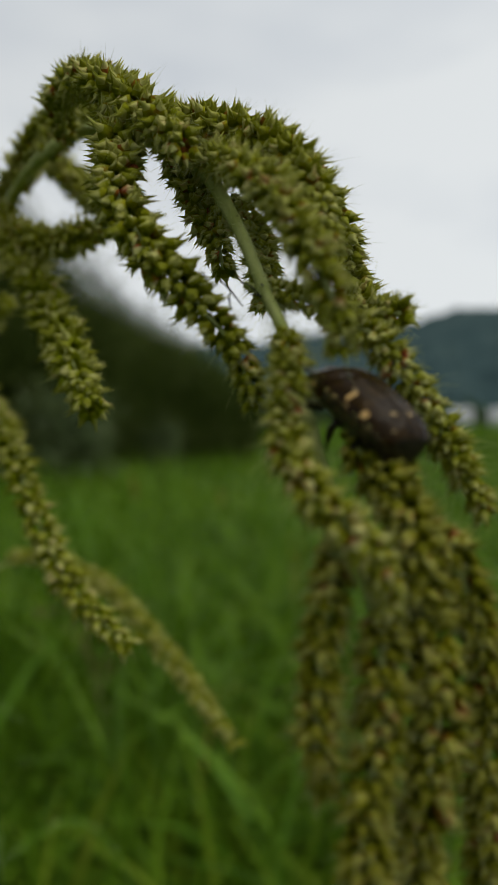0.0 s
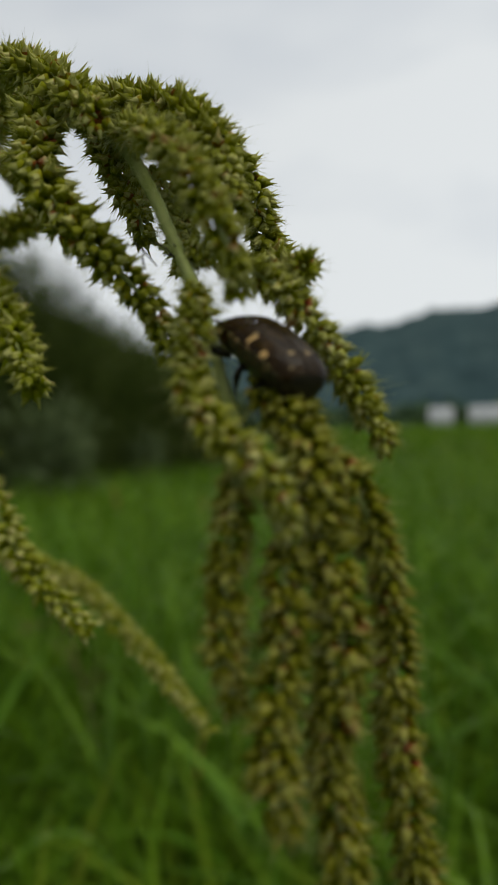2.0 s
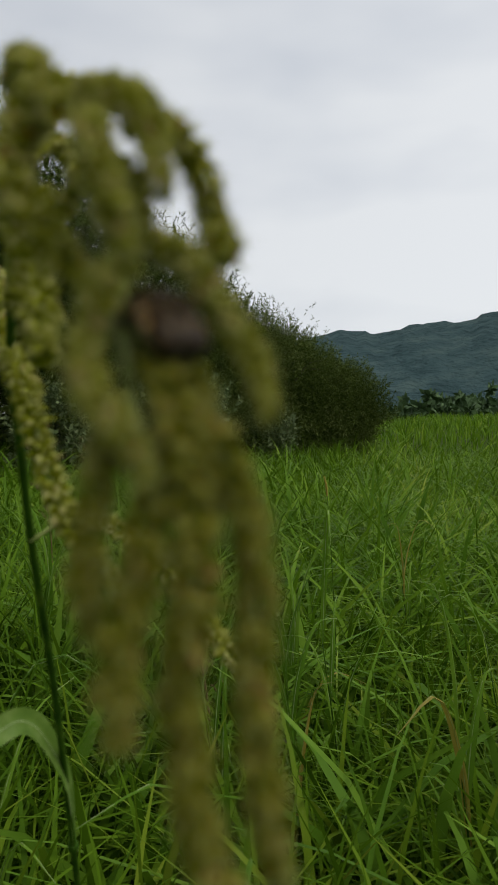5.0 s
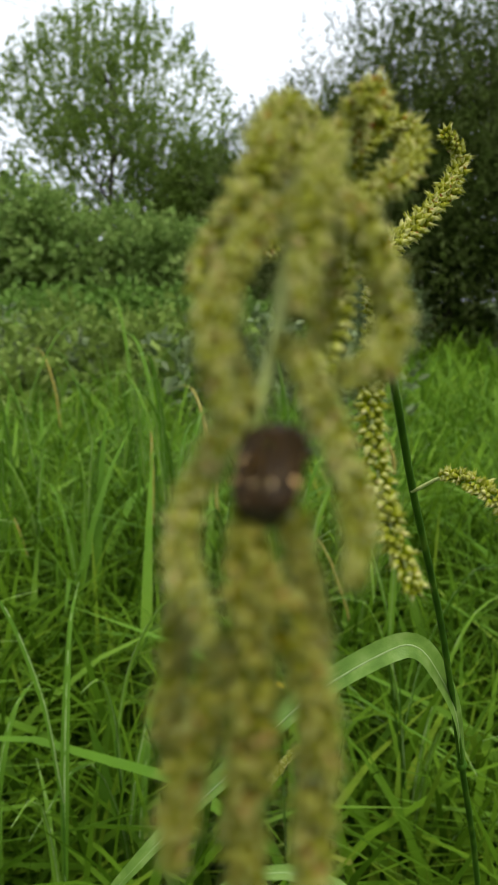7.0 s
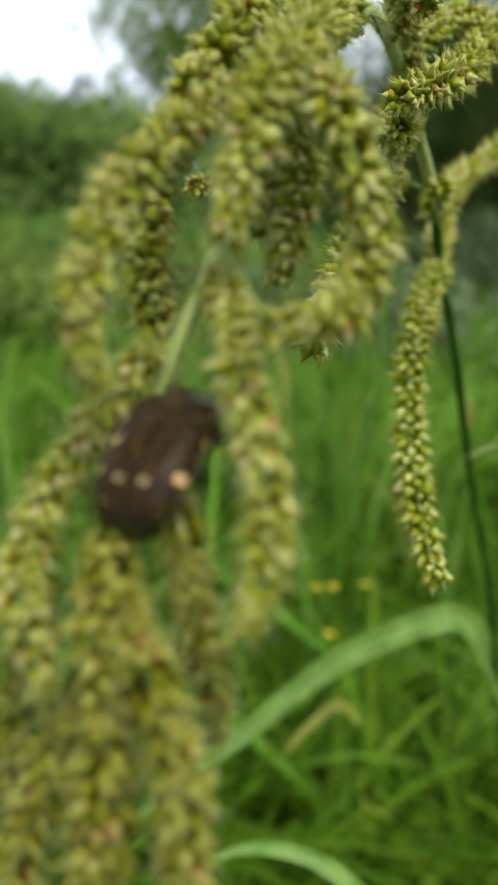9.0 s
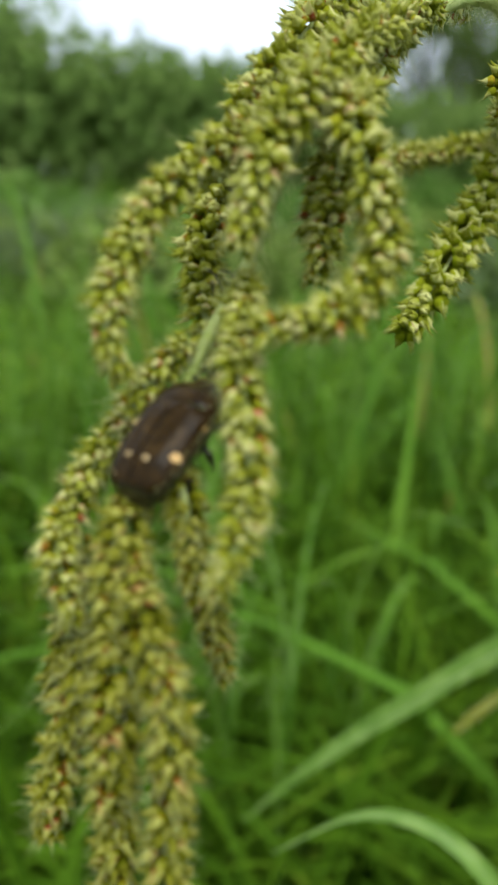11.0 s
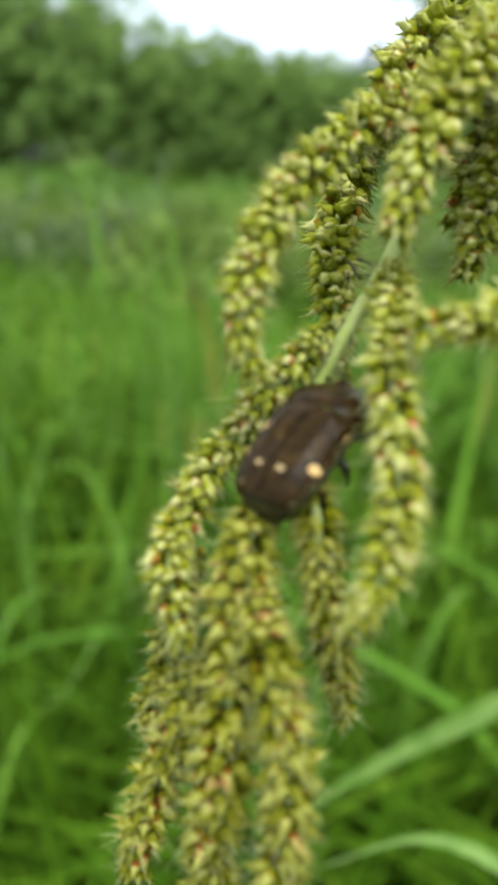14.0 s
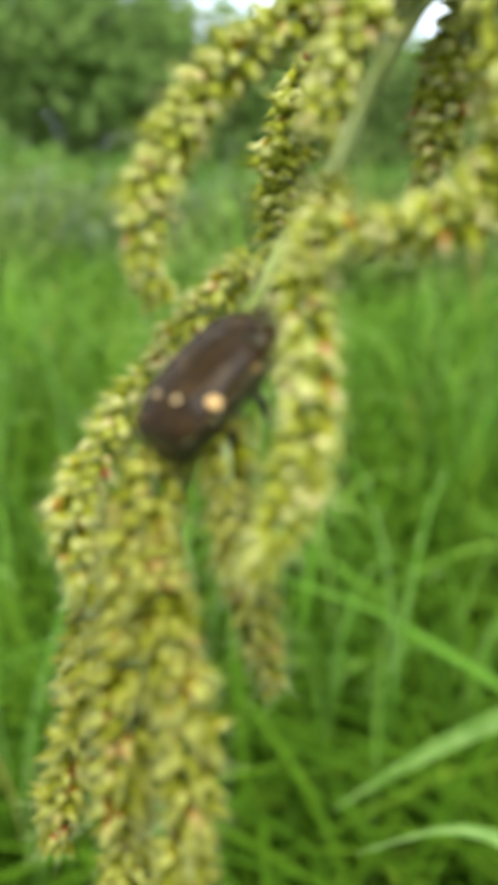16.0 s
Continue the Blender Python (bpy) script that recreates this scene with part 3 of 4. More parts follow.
def foxtail(place, top, seed):
    """A thin pale stalk with a small brush of a seed head."""
    rng = random.Random(seed)
    x, y, z = place
    plant = tagged(new("foxtail_grass"), "thin pale stalk with a small bristly seed head", "grass plant", "foxtails")
    plant.location = (x, y, 0)
    stalk = [(0.05, 0.02, -0.01), (0.03, 0.0, z * 0.5), (0.01, 0, z * 0.85), (0, 0, z)]
    child("stalk", mesh_of("stalk", *tube(stalk, (0.0013, 0.0010, 0.0007), 16, 6), M_STEM), plant)
    hv, hf = tube([(0, 0, z - 0.004), (-0.003, 0, z + top * 0.5), (-0.01, 0, z + top)], (0.002, 0.0034, 0.001), 10, 8)
    for _ in range(160):
        s, a = rng.random(), rng.uniform(0, 6.28)
        c = np.array((-0.01 * s * s, 0, z + top * s))
        out = np.array((math.cos(a), math.sin(a), 0.7))
        w = np.array((-math.sin(a), math.cos(a), 0)) * 0.0002
        o = len(hv)
        hv += [c + w, c - w, c + out * 0.0075]
        hf.append((o, o + 1, o + 2))
    child("seed_head", mesh_of("seed_head", hv, hf, M_DRY, False), plant, "small straw-brown bristly head")
    return plant


for k, (place, top) in enumerate([((-0.218, 0.90, 0.80), 0.035), ((0.245, 1.50, 0.86), 0.05), ((-0.62, 1.3, 0.78), 0.05), ((0.55, 1.9, 0.80), 0.05)]):
    foxtail(place, top, 300 + k)


def arching_leaf():
    """The lone blade that arches up under the seed head from a neighbouring grass."""
    pts = at_mm([(60, 190, -998), (10, 165, -600), (-14, 146, -240), (-20, 141, -186), (-34, 136, -168), (-52, 131, -166), (-70, 126, -176), (-98, 119, -208)])
    plant = tagged(new("neighbour_grass"), "neighbouring grass with one arching light green blade", "grass plant")
    broad_leaf(pts, (0.004, 0.005, 0.007, 0.009, 0.010, 0.010, 0.008, 0.001), plant, (0.15, 0.7, 0.6), label="light green arching blade")


arching_leaf()


def young_head():
    """A small green seed head on a thin stalk, lower in the grass."""
    plant = tagged(new("young_barnyard_grass"), "young green seed head on a thin stalk in the grass", "grass plant")
    child("stem", mesh_of("stem", *tube(at_mm([(-100, 420, -998), (-120, 410, -600), (-132, 402, -330), (-132, 400, -308)]), (0.002, 0.0016, 0.001, 0.0008), 30, 7), M_STEM), plant)
    raceme(plant, [(-132, 400, -308), (-145, 395, -297), (-160, 386, -315), (-172, 376, -335)], seed=31, pale=True, size=1.1, single=6, label="young green drooping raceme")


young_head()


FLOWERS = [(-0.299, 0.713, 0.622), (-0.265, 0.726, 0.630), (-0.295, 0.706, 0.565), (-0.333, 0.74, 0.60)]
DRY_WEEDS = [((-0.30, 3.52), 1.0), ((0.21, 1.62), 0.72), ((-0.05, 3.9), 0.92)]


def yellow_flower(place, turn, seed):
    """A small four-petalled flower on a bent thread of a stalk."""
    rng = random.Random(seed)
    x, y, z = place
    plant = tagged(new("yellow_flower"), "small bright yellow flower low in the grass", "flower", "yellow flowers")
    plant.location = (x, y, 0)
    child("stalk", mesh_of("stalk", *tube([(0.03, 0.01, -0.01), (0.015, 0.01, z * 0.5), (0, 0, z)], (0.0012, 0.0009, 0.0006), 14, 6), M_STEM), plant)
    for k in range(4):
        a = turn + k * math.pi / 2 + rng.uniform(-0.3, 0.3)
        out = np.array([math.cos(a), math.sin(a) * 0.6, 0.35 + 0.5 * rng.random()])
        side = np.array([-math.sin(a), math.cos(a), 0.2])
        c = np.array([0, 0, z])
        v, f = [], []
        for s, w, up in ((0.0, 0.0012, 0), (0.35, 0.0040, 0.0012), (0.7, 0.0048, 0.0010), (1.0, 0.0020, -0.0012)):
            for e in (-1, 0, 1):
                v.append(c + out * 0.0075 * s + side * 0.65 * w * e + (0, 0, up - 0.0008 * (e == 0)))
        for i in range(3):
            for j in range(2):
                f.append((i * 3 + j, i * 3 + j + 1, i * 3 + j + 4, i * 3 + j + 3))
        child("petal", mesh_of("petal", v, f, M_PETAL), plant)
    child("flower_eye", mesh_of("flower_eye", *tube([(0, 0, z - 0.001), (0, 0, z + 0.001), (0, 0, z + 0.0025)], (0.0012, 0.0018, 0.0006), 5, 8), M_DRY), plant)


for k, place in enumerate(FLOWERS):
    yellow_flower(place, 0.7 * k, 900 + k)


def dry_weed(place, height, seed):
    """A dead brown stalk with thin seed-bearing side branches."""
    rng = random.Random(seed)
    plant = tagged(new("dry_weed"), "dead reddish-brown weed stalk with seedy side branches", "weed", "dry weeds")
    plant.location = (place[0], place[1], 0)
    top = np.array([-0.10, 0.0, height])
    line = [np.array([0, 0, -0.02]), np.array([-0.01, 0.01, height * 0.5]), top]
    child("stalk", mesh_of("stalk", *tube(line, (0.0035, 0.0026, 0.0012), 20, 6), M_DEAD), plant)
    q, d, _ = spline(line, 20)
    for k in range(9):
        b = q[10 + k]
        out = np.array([rng.uniform(-1, 1), rng.uniform(-1, 1), rng.uniform(0.1, 0.7)])
        e = b + out * rng.uniform(0.06, 0.14)
        pieces = [tube([b, (b + e) / 2 + (0, 0, 0.01), e], (0.0012, 0.0009, 0.0005), 8, 4)]
        for _ in range(10):
            s = b + (e - b) * rng.uniform(0.35, 1.0)
            g = np.array([rng.gauss(0, 0.006) for _ in range(3)])
            pieces.append(tube([s, s + g * 0.5, s + g], (0.0006, 0.0022, 0.0006), 4, 5))
        child("side_branch", mesh_of("side_branch", *joined(pieces), M_DEAD), plant)


for k, (place, height) in enumerate(DRY_WEEDS):
    dry_weed(place, height, 950 + k)


# ---- the beetle ----
def build_beetle():
    fwd = Vector((-0.22, 0.80, 0.53)).normalized()
    right = Vector((0.97, 0.22, 0.02))
    right = (right - fwd * right.dot(fwd)).normalized()
    up = right.cross(fwd)
    m = Matrix((right, fwd, up)).transposed().to_4x4()
    m.translation = (0.0009, 0.0004, 0.9997)
    beetle = tagged(new("flower_beetle"), "dark brown flower beetle with ochre spots clinging to the seed head", "beetle")
    beetle.matrix_basis = m
    L, Wd, Hh = 0.0132, 0.0077, 0.0047

    # half widths along the body, from the tail (0) to the head (1)
    prof = [(0.0, 0.56), (0.03, 0.69), (0.08, 0.79), (0.16, 0.88), (0.27, 0.94), (0.42, 0.97), (0.55, 1.0), (0.62, 1.02), (0.66, 0.94)]
    pron = [(0.665, 0.92), (0.70, 0.97), (0.76, 0.97), (0.84, 0.95), (0.90, 0.88), (0.945, 0.74)]

    def section(s, table):
        return np.interp(s, [a for a, _ in table], [b for _, b in table])

    def shell_at(s, a, table=prof, lift=0.0):
        """A place on the back: s along the body, a from -90 (left rim) over 0 (the seam) to 90."""
        w = section(s, table) * Wd / 2
        rise = Hh * 0.60 * float(np.interp(s, [0.0, 0.06, 0.16, 0.35, 0.6, 0.66, 0.70, 0.80, 0.945], [0.50, 0.70, 0.88, 1.0, 0.99, 0.93, 0.95, 0.88, 0.46]))
        if table is prof:
            # two low ribs on each wing case and a furrow beside the seam
            rise *= 1 + 0.014 * math.exp(-((abs(a) - 30) / 5) ** 2) + 0.018 * math.exp(-((abs(a) - 58) / 5) ** 2) - 0.02 * math.exp(-((abs(a) - 15) / 6) ** 2) - 0.03 * math.exp(-(a / 1.5) ** 2)
        t = radians(a)
        return Vector(((w + lift) * math.copysign(abs(math.sin(t)) ** 0.88, t), (s - 0.5) * L - (lift if s < 0.1 else 0), (rise + lift) * max(0.0, math.cos(t)) ** 0.62))

    def grid(table, s0, s1, a0, a1, ns, na):
        verts, faces = [], []
        for i in range(ns):
            for k in range(na):
                verts.append(shell_at(s0 + (s1 - s0) * i / (ns - 1), a0 + (a1 - a0) * k / (na - 1), table))
        for i in range(ns - 1):
            for k in range(na - 1):
                o = i * na + k
                faces.append((o, o + 1, o + na + 1, o + na))
        return verts, faces

    for a0, a1 in ((-76, -1.0), (1.0, 76)):
        me = mesh_of("wing_case", *grid(prof, 0.0, 0.66, a0, a1, 26, 40), M_SHELL)
        case = child("wing_case", me, beetle, "dark velvety brown wing case")
        side = 76 if a1 > 2 else -76
        child("rim", mesh_of("rim", *tube([shell_at(0.01 + 0.64 * k / 11, side, prof, 0.00005) for k in range(12)], (0.00009, 0.00013, 0.00009), 30, 6), M_SHELL), case)
    child("thorax_shield", mesh_of("thorax_shield", *grid(pron, 0.665, 0.945, -90, 90, 12, 18), M_SHELL), beetle, "dark rounded thorax shield")
    sv = [shell_at(0.662, a, prof, 0.00008) for a in (-14, 14)] + [shell_at(0.55, 0, prof, 0.00010), shell_at(0.62, -9, prof, 0.00010), shell_at(0.62, 9, prof, 0.00010)]
    child("scutellum", mesh_of("scutellum", sv, [(0, 3, 2, 4, 1)], M_SHELL, False), beetle)
    # segmented belly, tail plate
    bv, bf = [], []
    ns, na = 64, 14
    for i in range(ns):
        s = 0.0 + 0.9 * i / (ns - 1)
        w = section(s, prof + pron) * Wd / 2 * (0.945 + 0.025 * ((s * 11) % 1.0))
        edge = shell_at(s, 74, prof if s < 0.66 else pron).z
        for k in range(na):
            t = math.pi * k / (na - 1)
            bv.append(Vector((w * math.cos(t), (s - 0.5) * L, edge * (1 - math.sin(t)) - Hh * 0.42 * math.sin(t))))
    for i in range(ns - 1):
        for k in range(na - 1):
            o = i * na + k
            bf.append((o, o + 1, o + na + 1, o + na))
    child("belly", mesh_of("belly", bv, bf, M_LEG), beetle)
    tv, tf = [], []
    for j, (shrink, back, drop) in enumerate(((0.97, -0.002, 0.0), (0.88, 0.008, 0.03), (0.68, 0.016, 0.08), (0.40, 0.022, 0.12), (0.10, 0.024, 0.14))):
        ring = [shell_at(0.0, a, prof) for a in range(-90, 91, 15)] + [bv[k] for k in range(1, na - 1)]
        tv += [Vector((p.x * shrink, p.y - back * L, p.z * shrink - drop * Hh)) for p in ring]
        m = len(ring)
        if j:
            tf += [((j - 1) * m + k, (j - 1) * m + (k + 1) % m, j * m + (k + 1) % m, j * m + k) for k in range(m)]
    tf.append(tuple(range(4 * m, 5 * m)))
    child("tail_plate", mesh_of("tail_plate", tv, tf, M_LEG), beetle)
    # head
    hv, hf = tube([(0, 0.40 * L, 0.0002), (0, 0.45 * L, 0.0001), (0, 0.50 * L, -0.0004)], (0.0014, 0.0013, 0.0008), 8, 12)
    child("head", mesh_of("head", hv, hf, M_SHELL), beetle)
    for sx in (-1, 1):
        eye = tube([(sx * 0.0011, 0.45 * L, 0.0003), (sx * 0.0014, 0.46 * L, 0.0003), (sx * 0.0016, 0.465 * L, 0.0003)], (0.0003, 0.00045, 0.0002), 6, 8)
        child("eye", mesh_of("eye", *eye, M_LEG), beetle)
        ant = tube([(sx * 0.0010, 0.48 * L, 0), (sx * 0.0018, 0.54 * L, 0.0004), (sx * 0.0024, 0.56 * L, 0.0002), (sx * 0.0030, 0.60 * L, 0.0002)], (0.00010, 0.00010, 0.00016, 0.00028), 10, 6)
        child("antenna", mesh_of("antenna", *ant, M_LEG), beetle)
        for y0, y1, x1, drop in ((0.24, 0.36, 0.0042, -0.0030), (0.05, 0.04, 0.0026, -0.0036), (-0.10, -0.18, 0.0024, -0.0036)):
            thigh = tube([(sx * 0.0020, y0 * L, -0.0014), (sx * (x1 - 0.0006), (y0 + y1) / 2 * L, -0.0013), (sx * x1 * 0.85, y1 * L, -0.0014)], (0.0005, 0.0007, 0.0004), 8, 8)
            leg = child("leg", mesh_of("leg", *thigh, M_LEG), beetle)
            shin = tube([(sx * x1 * 0.85, y1 * L, -0.0014), (sx * x1, (y1 + 0.4 * (y1 - y0)) * L, -0.0022), (sx * x1 * 0.95, (y1 + 0.7 * (y1 - y0)) * L, drop)], (0.00035, 0.0004, 0.00022), 8, 6)
            child("shin", mesh_of("shin", *shin, M_LEG), leg)
            foot = tube([(sx * x1 * 0.95, (y1 + 0.7 * (y1 - y0)) * L, drop), (sx * x1 * 0.9, (y1 + 0.95 * (y1 - y0)) * L, drop - 0.0007), (sx * x1 * 0.8, (y1 + 1.1 * (y1 - y0)) * L, drop - 0.0009)], (0.00016, 0.00014, 0.0001), 8, 5)
            child("foot", mesh_of("foot", *foot, M_LEG), leg)

    # spots: s, a, half length, half width in degrees, material, table
    spots = [(0.25, 60, 0.030, 11, M_SPOT, prof, 0), (0.44, 52, 0.020, 14, M_SPOT, prof, -1), (0.47, 38, 0.012, 5, M_SPOT_PALE, prof, -1), (0.17, 14, 0.017, 6, M_SPOT_PALE, prof, 0),
             (0.05, 36, 0.008, 5, M_SPOT_PALE, prof, -1), (0.61, 72, 0.010, 4, M_SPOT, prof, -1), (0.54, 72, 0.011, 4, M_SPOT, prof, 0), (0.40, 72, 0.010, 3, M_SPOT, prof, -1),
             (0.16, 76, 0.012, 6, M_SPOT_PALE, prof, -1), (0.78, 80, 0.026, 5, M_SPOT, pron, 0)]
    rng = random.Random(4)
    for s, a, hs, ha, ma, table, only in spots:
        for sx in ((-1, 1) if only == 0 else (only,)):
            verts, faces = [shell_at(s, sx * a, table, 0.00007)], []
            for k in range(14):
                t = 2 * math.pi * k / 14
                j = rng.uniform(0.78, 1.2)
                verts.append(shell_at(min(max(s + hs * j * math.cos(t), 0.001), 0.9), sx * min(89, a + ha * j * math.sin(t)), table, 0.00004))
            faces = [(0, 1 + k, 1 + (k + 1) % 14) for k in range(14)]
            child("spot", mesh_of("spot", verts, faces, ma), beetle, "ochre spot" if ma is M_SPOT else "pale spot")
    # pale bars on the belly's flank
    for k in range(5):
        for sx in (-1, 1):
            s = 0.20 + 0.091 * k
            w = section(s, prof) * Wd / 2 * 0.985
            z0 = shell_at(s, 74, prof).z
            bar = [Vector((sx * w * c, (s - 0.5 + dy) * L, z0 * (1 - q) - Hh * 0.42 * q)) for c, q, dy in ((1.0, 0.10, -0.012), (1.0, 0.10, 0.010), (0.985, 0.30, 0.006), (0.985, 0.30, -0.010))]
            child("flank_bar", mesh_of("flank_bar", bar, [(0, 1, 2, 3)], M_SPOT_DIM, False), beetle, "dull pale flank bar")
    # pale hairs along the flanks
    hv, hf = [], []
    for _ in range(260):
        s, sx = rng.uniform(0.02, 0.88), rng.choice((-1, 1))
        b = shell_at(s, sx * rng.uniform(68, 76), prof if s < 0.66 else pron)
        e = b + Vector((sx * rng.uniform(0.0001, 0.0005), rng.uniform(-0.0004, 0.0002), rng.uniform(-0.0005, 0.0002)))
        o = len(hv)
        hv += [b, b + Vector((0, 0.00003, 0)), b + Vector((0, 0, 0.00003)), e]
        hf += [(o, o + 1, o + 3), (o + 1, o + 2, o + 3), (o + 2, o, o + 3)]
    child("flank_hairs", mesh_of("flank_hairs", hv, hf, M_BRISTLE, False), beetle, "short pale hairs", "stuff")
    return beetle


build_beetle()


# ---- ground, meadow ----
def polar(az, d, z=0.0):
    """The place d metres off at az degrees to the left of ahead."""
    return (-d * math.sin(radians(az)), d * math.cos(radians(az)), z)


def ground_height(x, y):
    r = np.hypot(x, y)
    az = np.degrees(np.arctan2(-x, y))
    rise = np.clip((az - 20) / 30, 0, 1) * np.clip((95 - az) / 20, 0, 1) * np.clip((r - 7) / 12, 0, 1) * 1.2
    far = np.clip((-az - 12) / 12, 0, 1) * np.clip((80 + az) / 25, 0, 1) * np.clip((r - 18) / 60, 0, 1.6) * 1.55
    return rise + far + 0.03 * np.sin(1.3 * x + 0.4) * np.cos(1.1 * y) * np.clip(r / 3, 0, 1)


def build_ground():
    radii = np.r_[0, np.geomspace(0.5, 4500, 70)]
    nA = 96
    verts, quads = [], []
    for r in radii:
        a = np.linspace(0, 2 * np.pi, nA, endpoint=False)
        x, y = r * np.sin(a), r * np.cos(a)
        verts.append(np.stack([x, y, ground_height(x, y)], 1))
    verts = np.concatenate(verts)
    for i in range(len(radii) - 1):
        for k in range(nA):
            quads.append((i * nA + k, i * nA + (k + 1) % nA, (i + 1) * nA + (k + 1) % nA, (i + 1) * nA + k))
    ob = new("ground", bulk_mesh("ground", verts, quads, M_GROUND, True))
    tagged(ob, "dark soil under a green summer meadow", "ground", kind="structure")


build_ground()


def grass_field(name, count, r0, r1, az0, az1, h, w, seed, material, label, lean=0.45):
    """count bent blades between two distances and directions, as one mesh."""
    rng = np.random.default_rng(seed)
    r = np.sqrt(r0 ** 2 + (r1 ** 2 - r0 ** 2) * rng.random(count))
    az = np.radians(az0 + (az1 - az0) * rng.random(count))
    x, y = -r * np.sin(az), r * np.cos(az)
    tuft = np.sin(2.1 * x + 1.3 * np.sin(1.7 * y)) * np.cos(1.9 * y) * 0.5 + 0.5
    height = h * (0.55 + 0.5 * rng.random(count) + 0.25 * tuft)
    width = w * (0.5 + rng.random(count))
    turn = rng.random(count) * 2 * np.pi
    bend = lean * (0.25 + 1.4 * rng.random(count) ** 1.1)
    seg = 6
    s = np.linspace(0, 1, seg)
    dx, dy = np.cos(turn), np.sin(turn)
    base = np.stack([x, y, ground_height(x, y)], 1)
    along = height[:, None] * (bend[:, None] * s ** 2.2)
    zz = height[:, None] * (s - 0.46 * bend[:, None] * s ** 2.6)
    zz = np.maximum(zz, 0.02 * s)
    cx, cy = base[:, 0:1] + dx[:, None] * along, base[:, 1:2] + dy[:, None] * along
    cz = base[:, 2:3] + zz
    face = turn + np.pi / 2 + rng.normal(0, 0.7, count)
    half = width[:, None] / 2 * np.array([0.70, 0.95, 1.0, 0.85, 0.50, 0.03])
    ex, ey = np.cos(face)[:, None] * half, np.sin(face)[:, None] * half
    v = np.stack([np.stack([cx - ex, cy - ey, cz], -1), np.stack([cx + ex, cy + ey, cz + 0.1 * half], -1)], 2).reshape(-1, 3)
    o = (np.arange(count) * seg * 2)[:, None]
    k = np.arange(seg - 1)[None] * 2
    quads = np.stack([o + k, o + k + 1, o + k + 3, o + k + 2], -1).reshape(-1, 4)
    ob = new(name, bulk_mesh(name, v, quads, material, True))
    return tagged(ob, label, "grass", kind="stuff")


grass_field("meadow_grass", 9000, 0.6, 2.4, -60, 110, 0.58, 0.013, 11, M_GRASS, "tall lush green meadow grass", 0.75)
grass_field("broad_grass", 2600, 0.8, 5.0, -60, 110, 0.72, 0.022, 16, M_BLADE, "broad bright green blades among finer grass", 0.7)
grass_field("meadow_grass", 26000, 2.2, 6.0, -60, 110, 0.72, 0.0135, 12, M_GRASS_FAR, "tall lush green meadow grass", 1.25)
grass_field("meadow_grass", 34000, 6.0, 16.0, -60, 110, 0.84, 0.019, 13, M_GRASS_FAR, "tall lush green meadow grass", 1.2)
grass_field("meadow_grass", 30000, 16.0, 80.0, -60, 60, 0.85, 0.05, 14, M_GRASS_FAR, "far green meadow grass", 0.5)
grass_field("meadow_grass", 5000, 0.9, 8.0, 110, 300, 0.66, 0.014, 15, M_GRASS, "tall lush green meadow grass", 0.6)


# ---- shrubs and trees ----
def leaf_cloud(name, twigs, leaf_len, leaf_w, per_twig, seed, material):
    """Small pointed leaves along twigs, given as rows of base, direction and length."""
    rng = np.random.default_rng(seed)
    base, direction, length = twigs
    n = len(base)
    s = rng.random((n, per_twig)) ** 0.8
    p = base[:, None] + direction[:, None] * (length[:, None] * s)[..., None]
    d = direction[:, None] * 0.6 + rng.normal(0, 0.6, (n, per_twig, 3))
    d[..., 2] -= 0.05
    d /= np.linalg.norm(d, axis=-1, keepdims=True)
    side = np.cross(d, rng.normal(0, 1, d.shape))
    side /= np.linalg.norm(side, axis=-1, keepdims=True) + 1e-9
    ll = leaf_len * (0.6 + 0.8 * rng.random((n, per_twig, 1)))
    lw = leaf_w * (0.7 + 0.6 * rng.random((n, per_twig, 1)))
    v = np.stack([p, p + d * ll * 0.45 + side * lw / 2, p + d * ll, p + d * ll * 0.45 - side * lw / 2], 2).reshape(-1, 3)
    q = np.arange(n * per_twig * 4).reshape(-1, 4)
    return bulk_mesh(name, v, q, material)


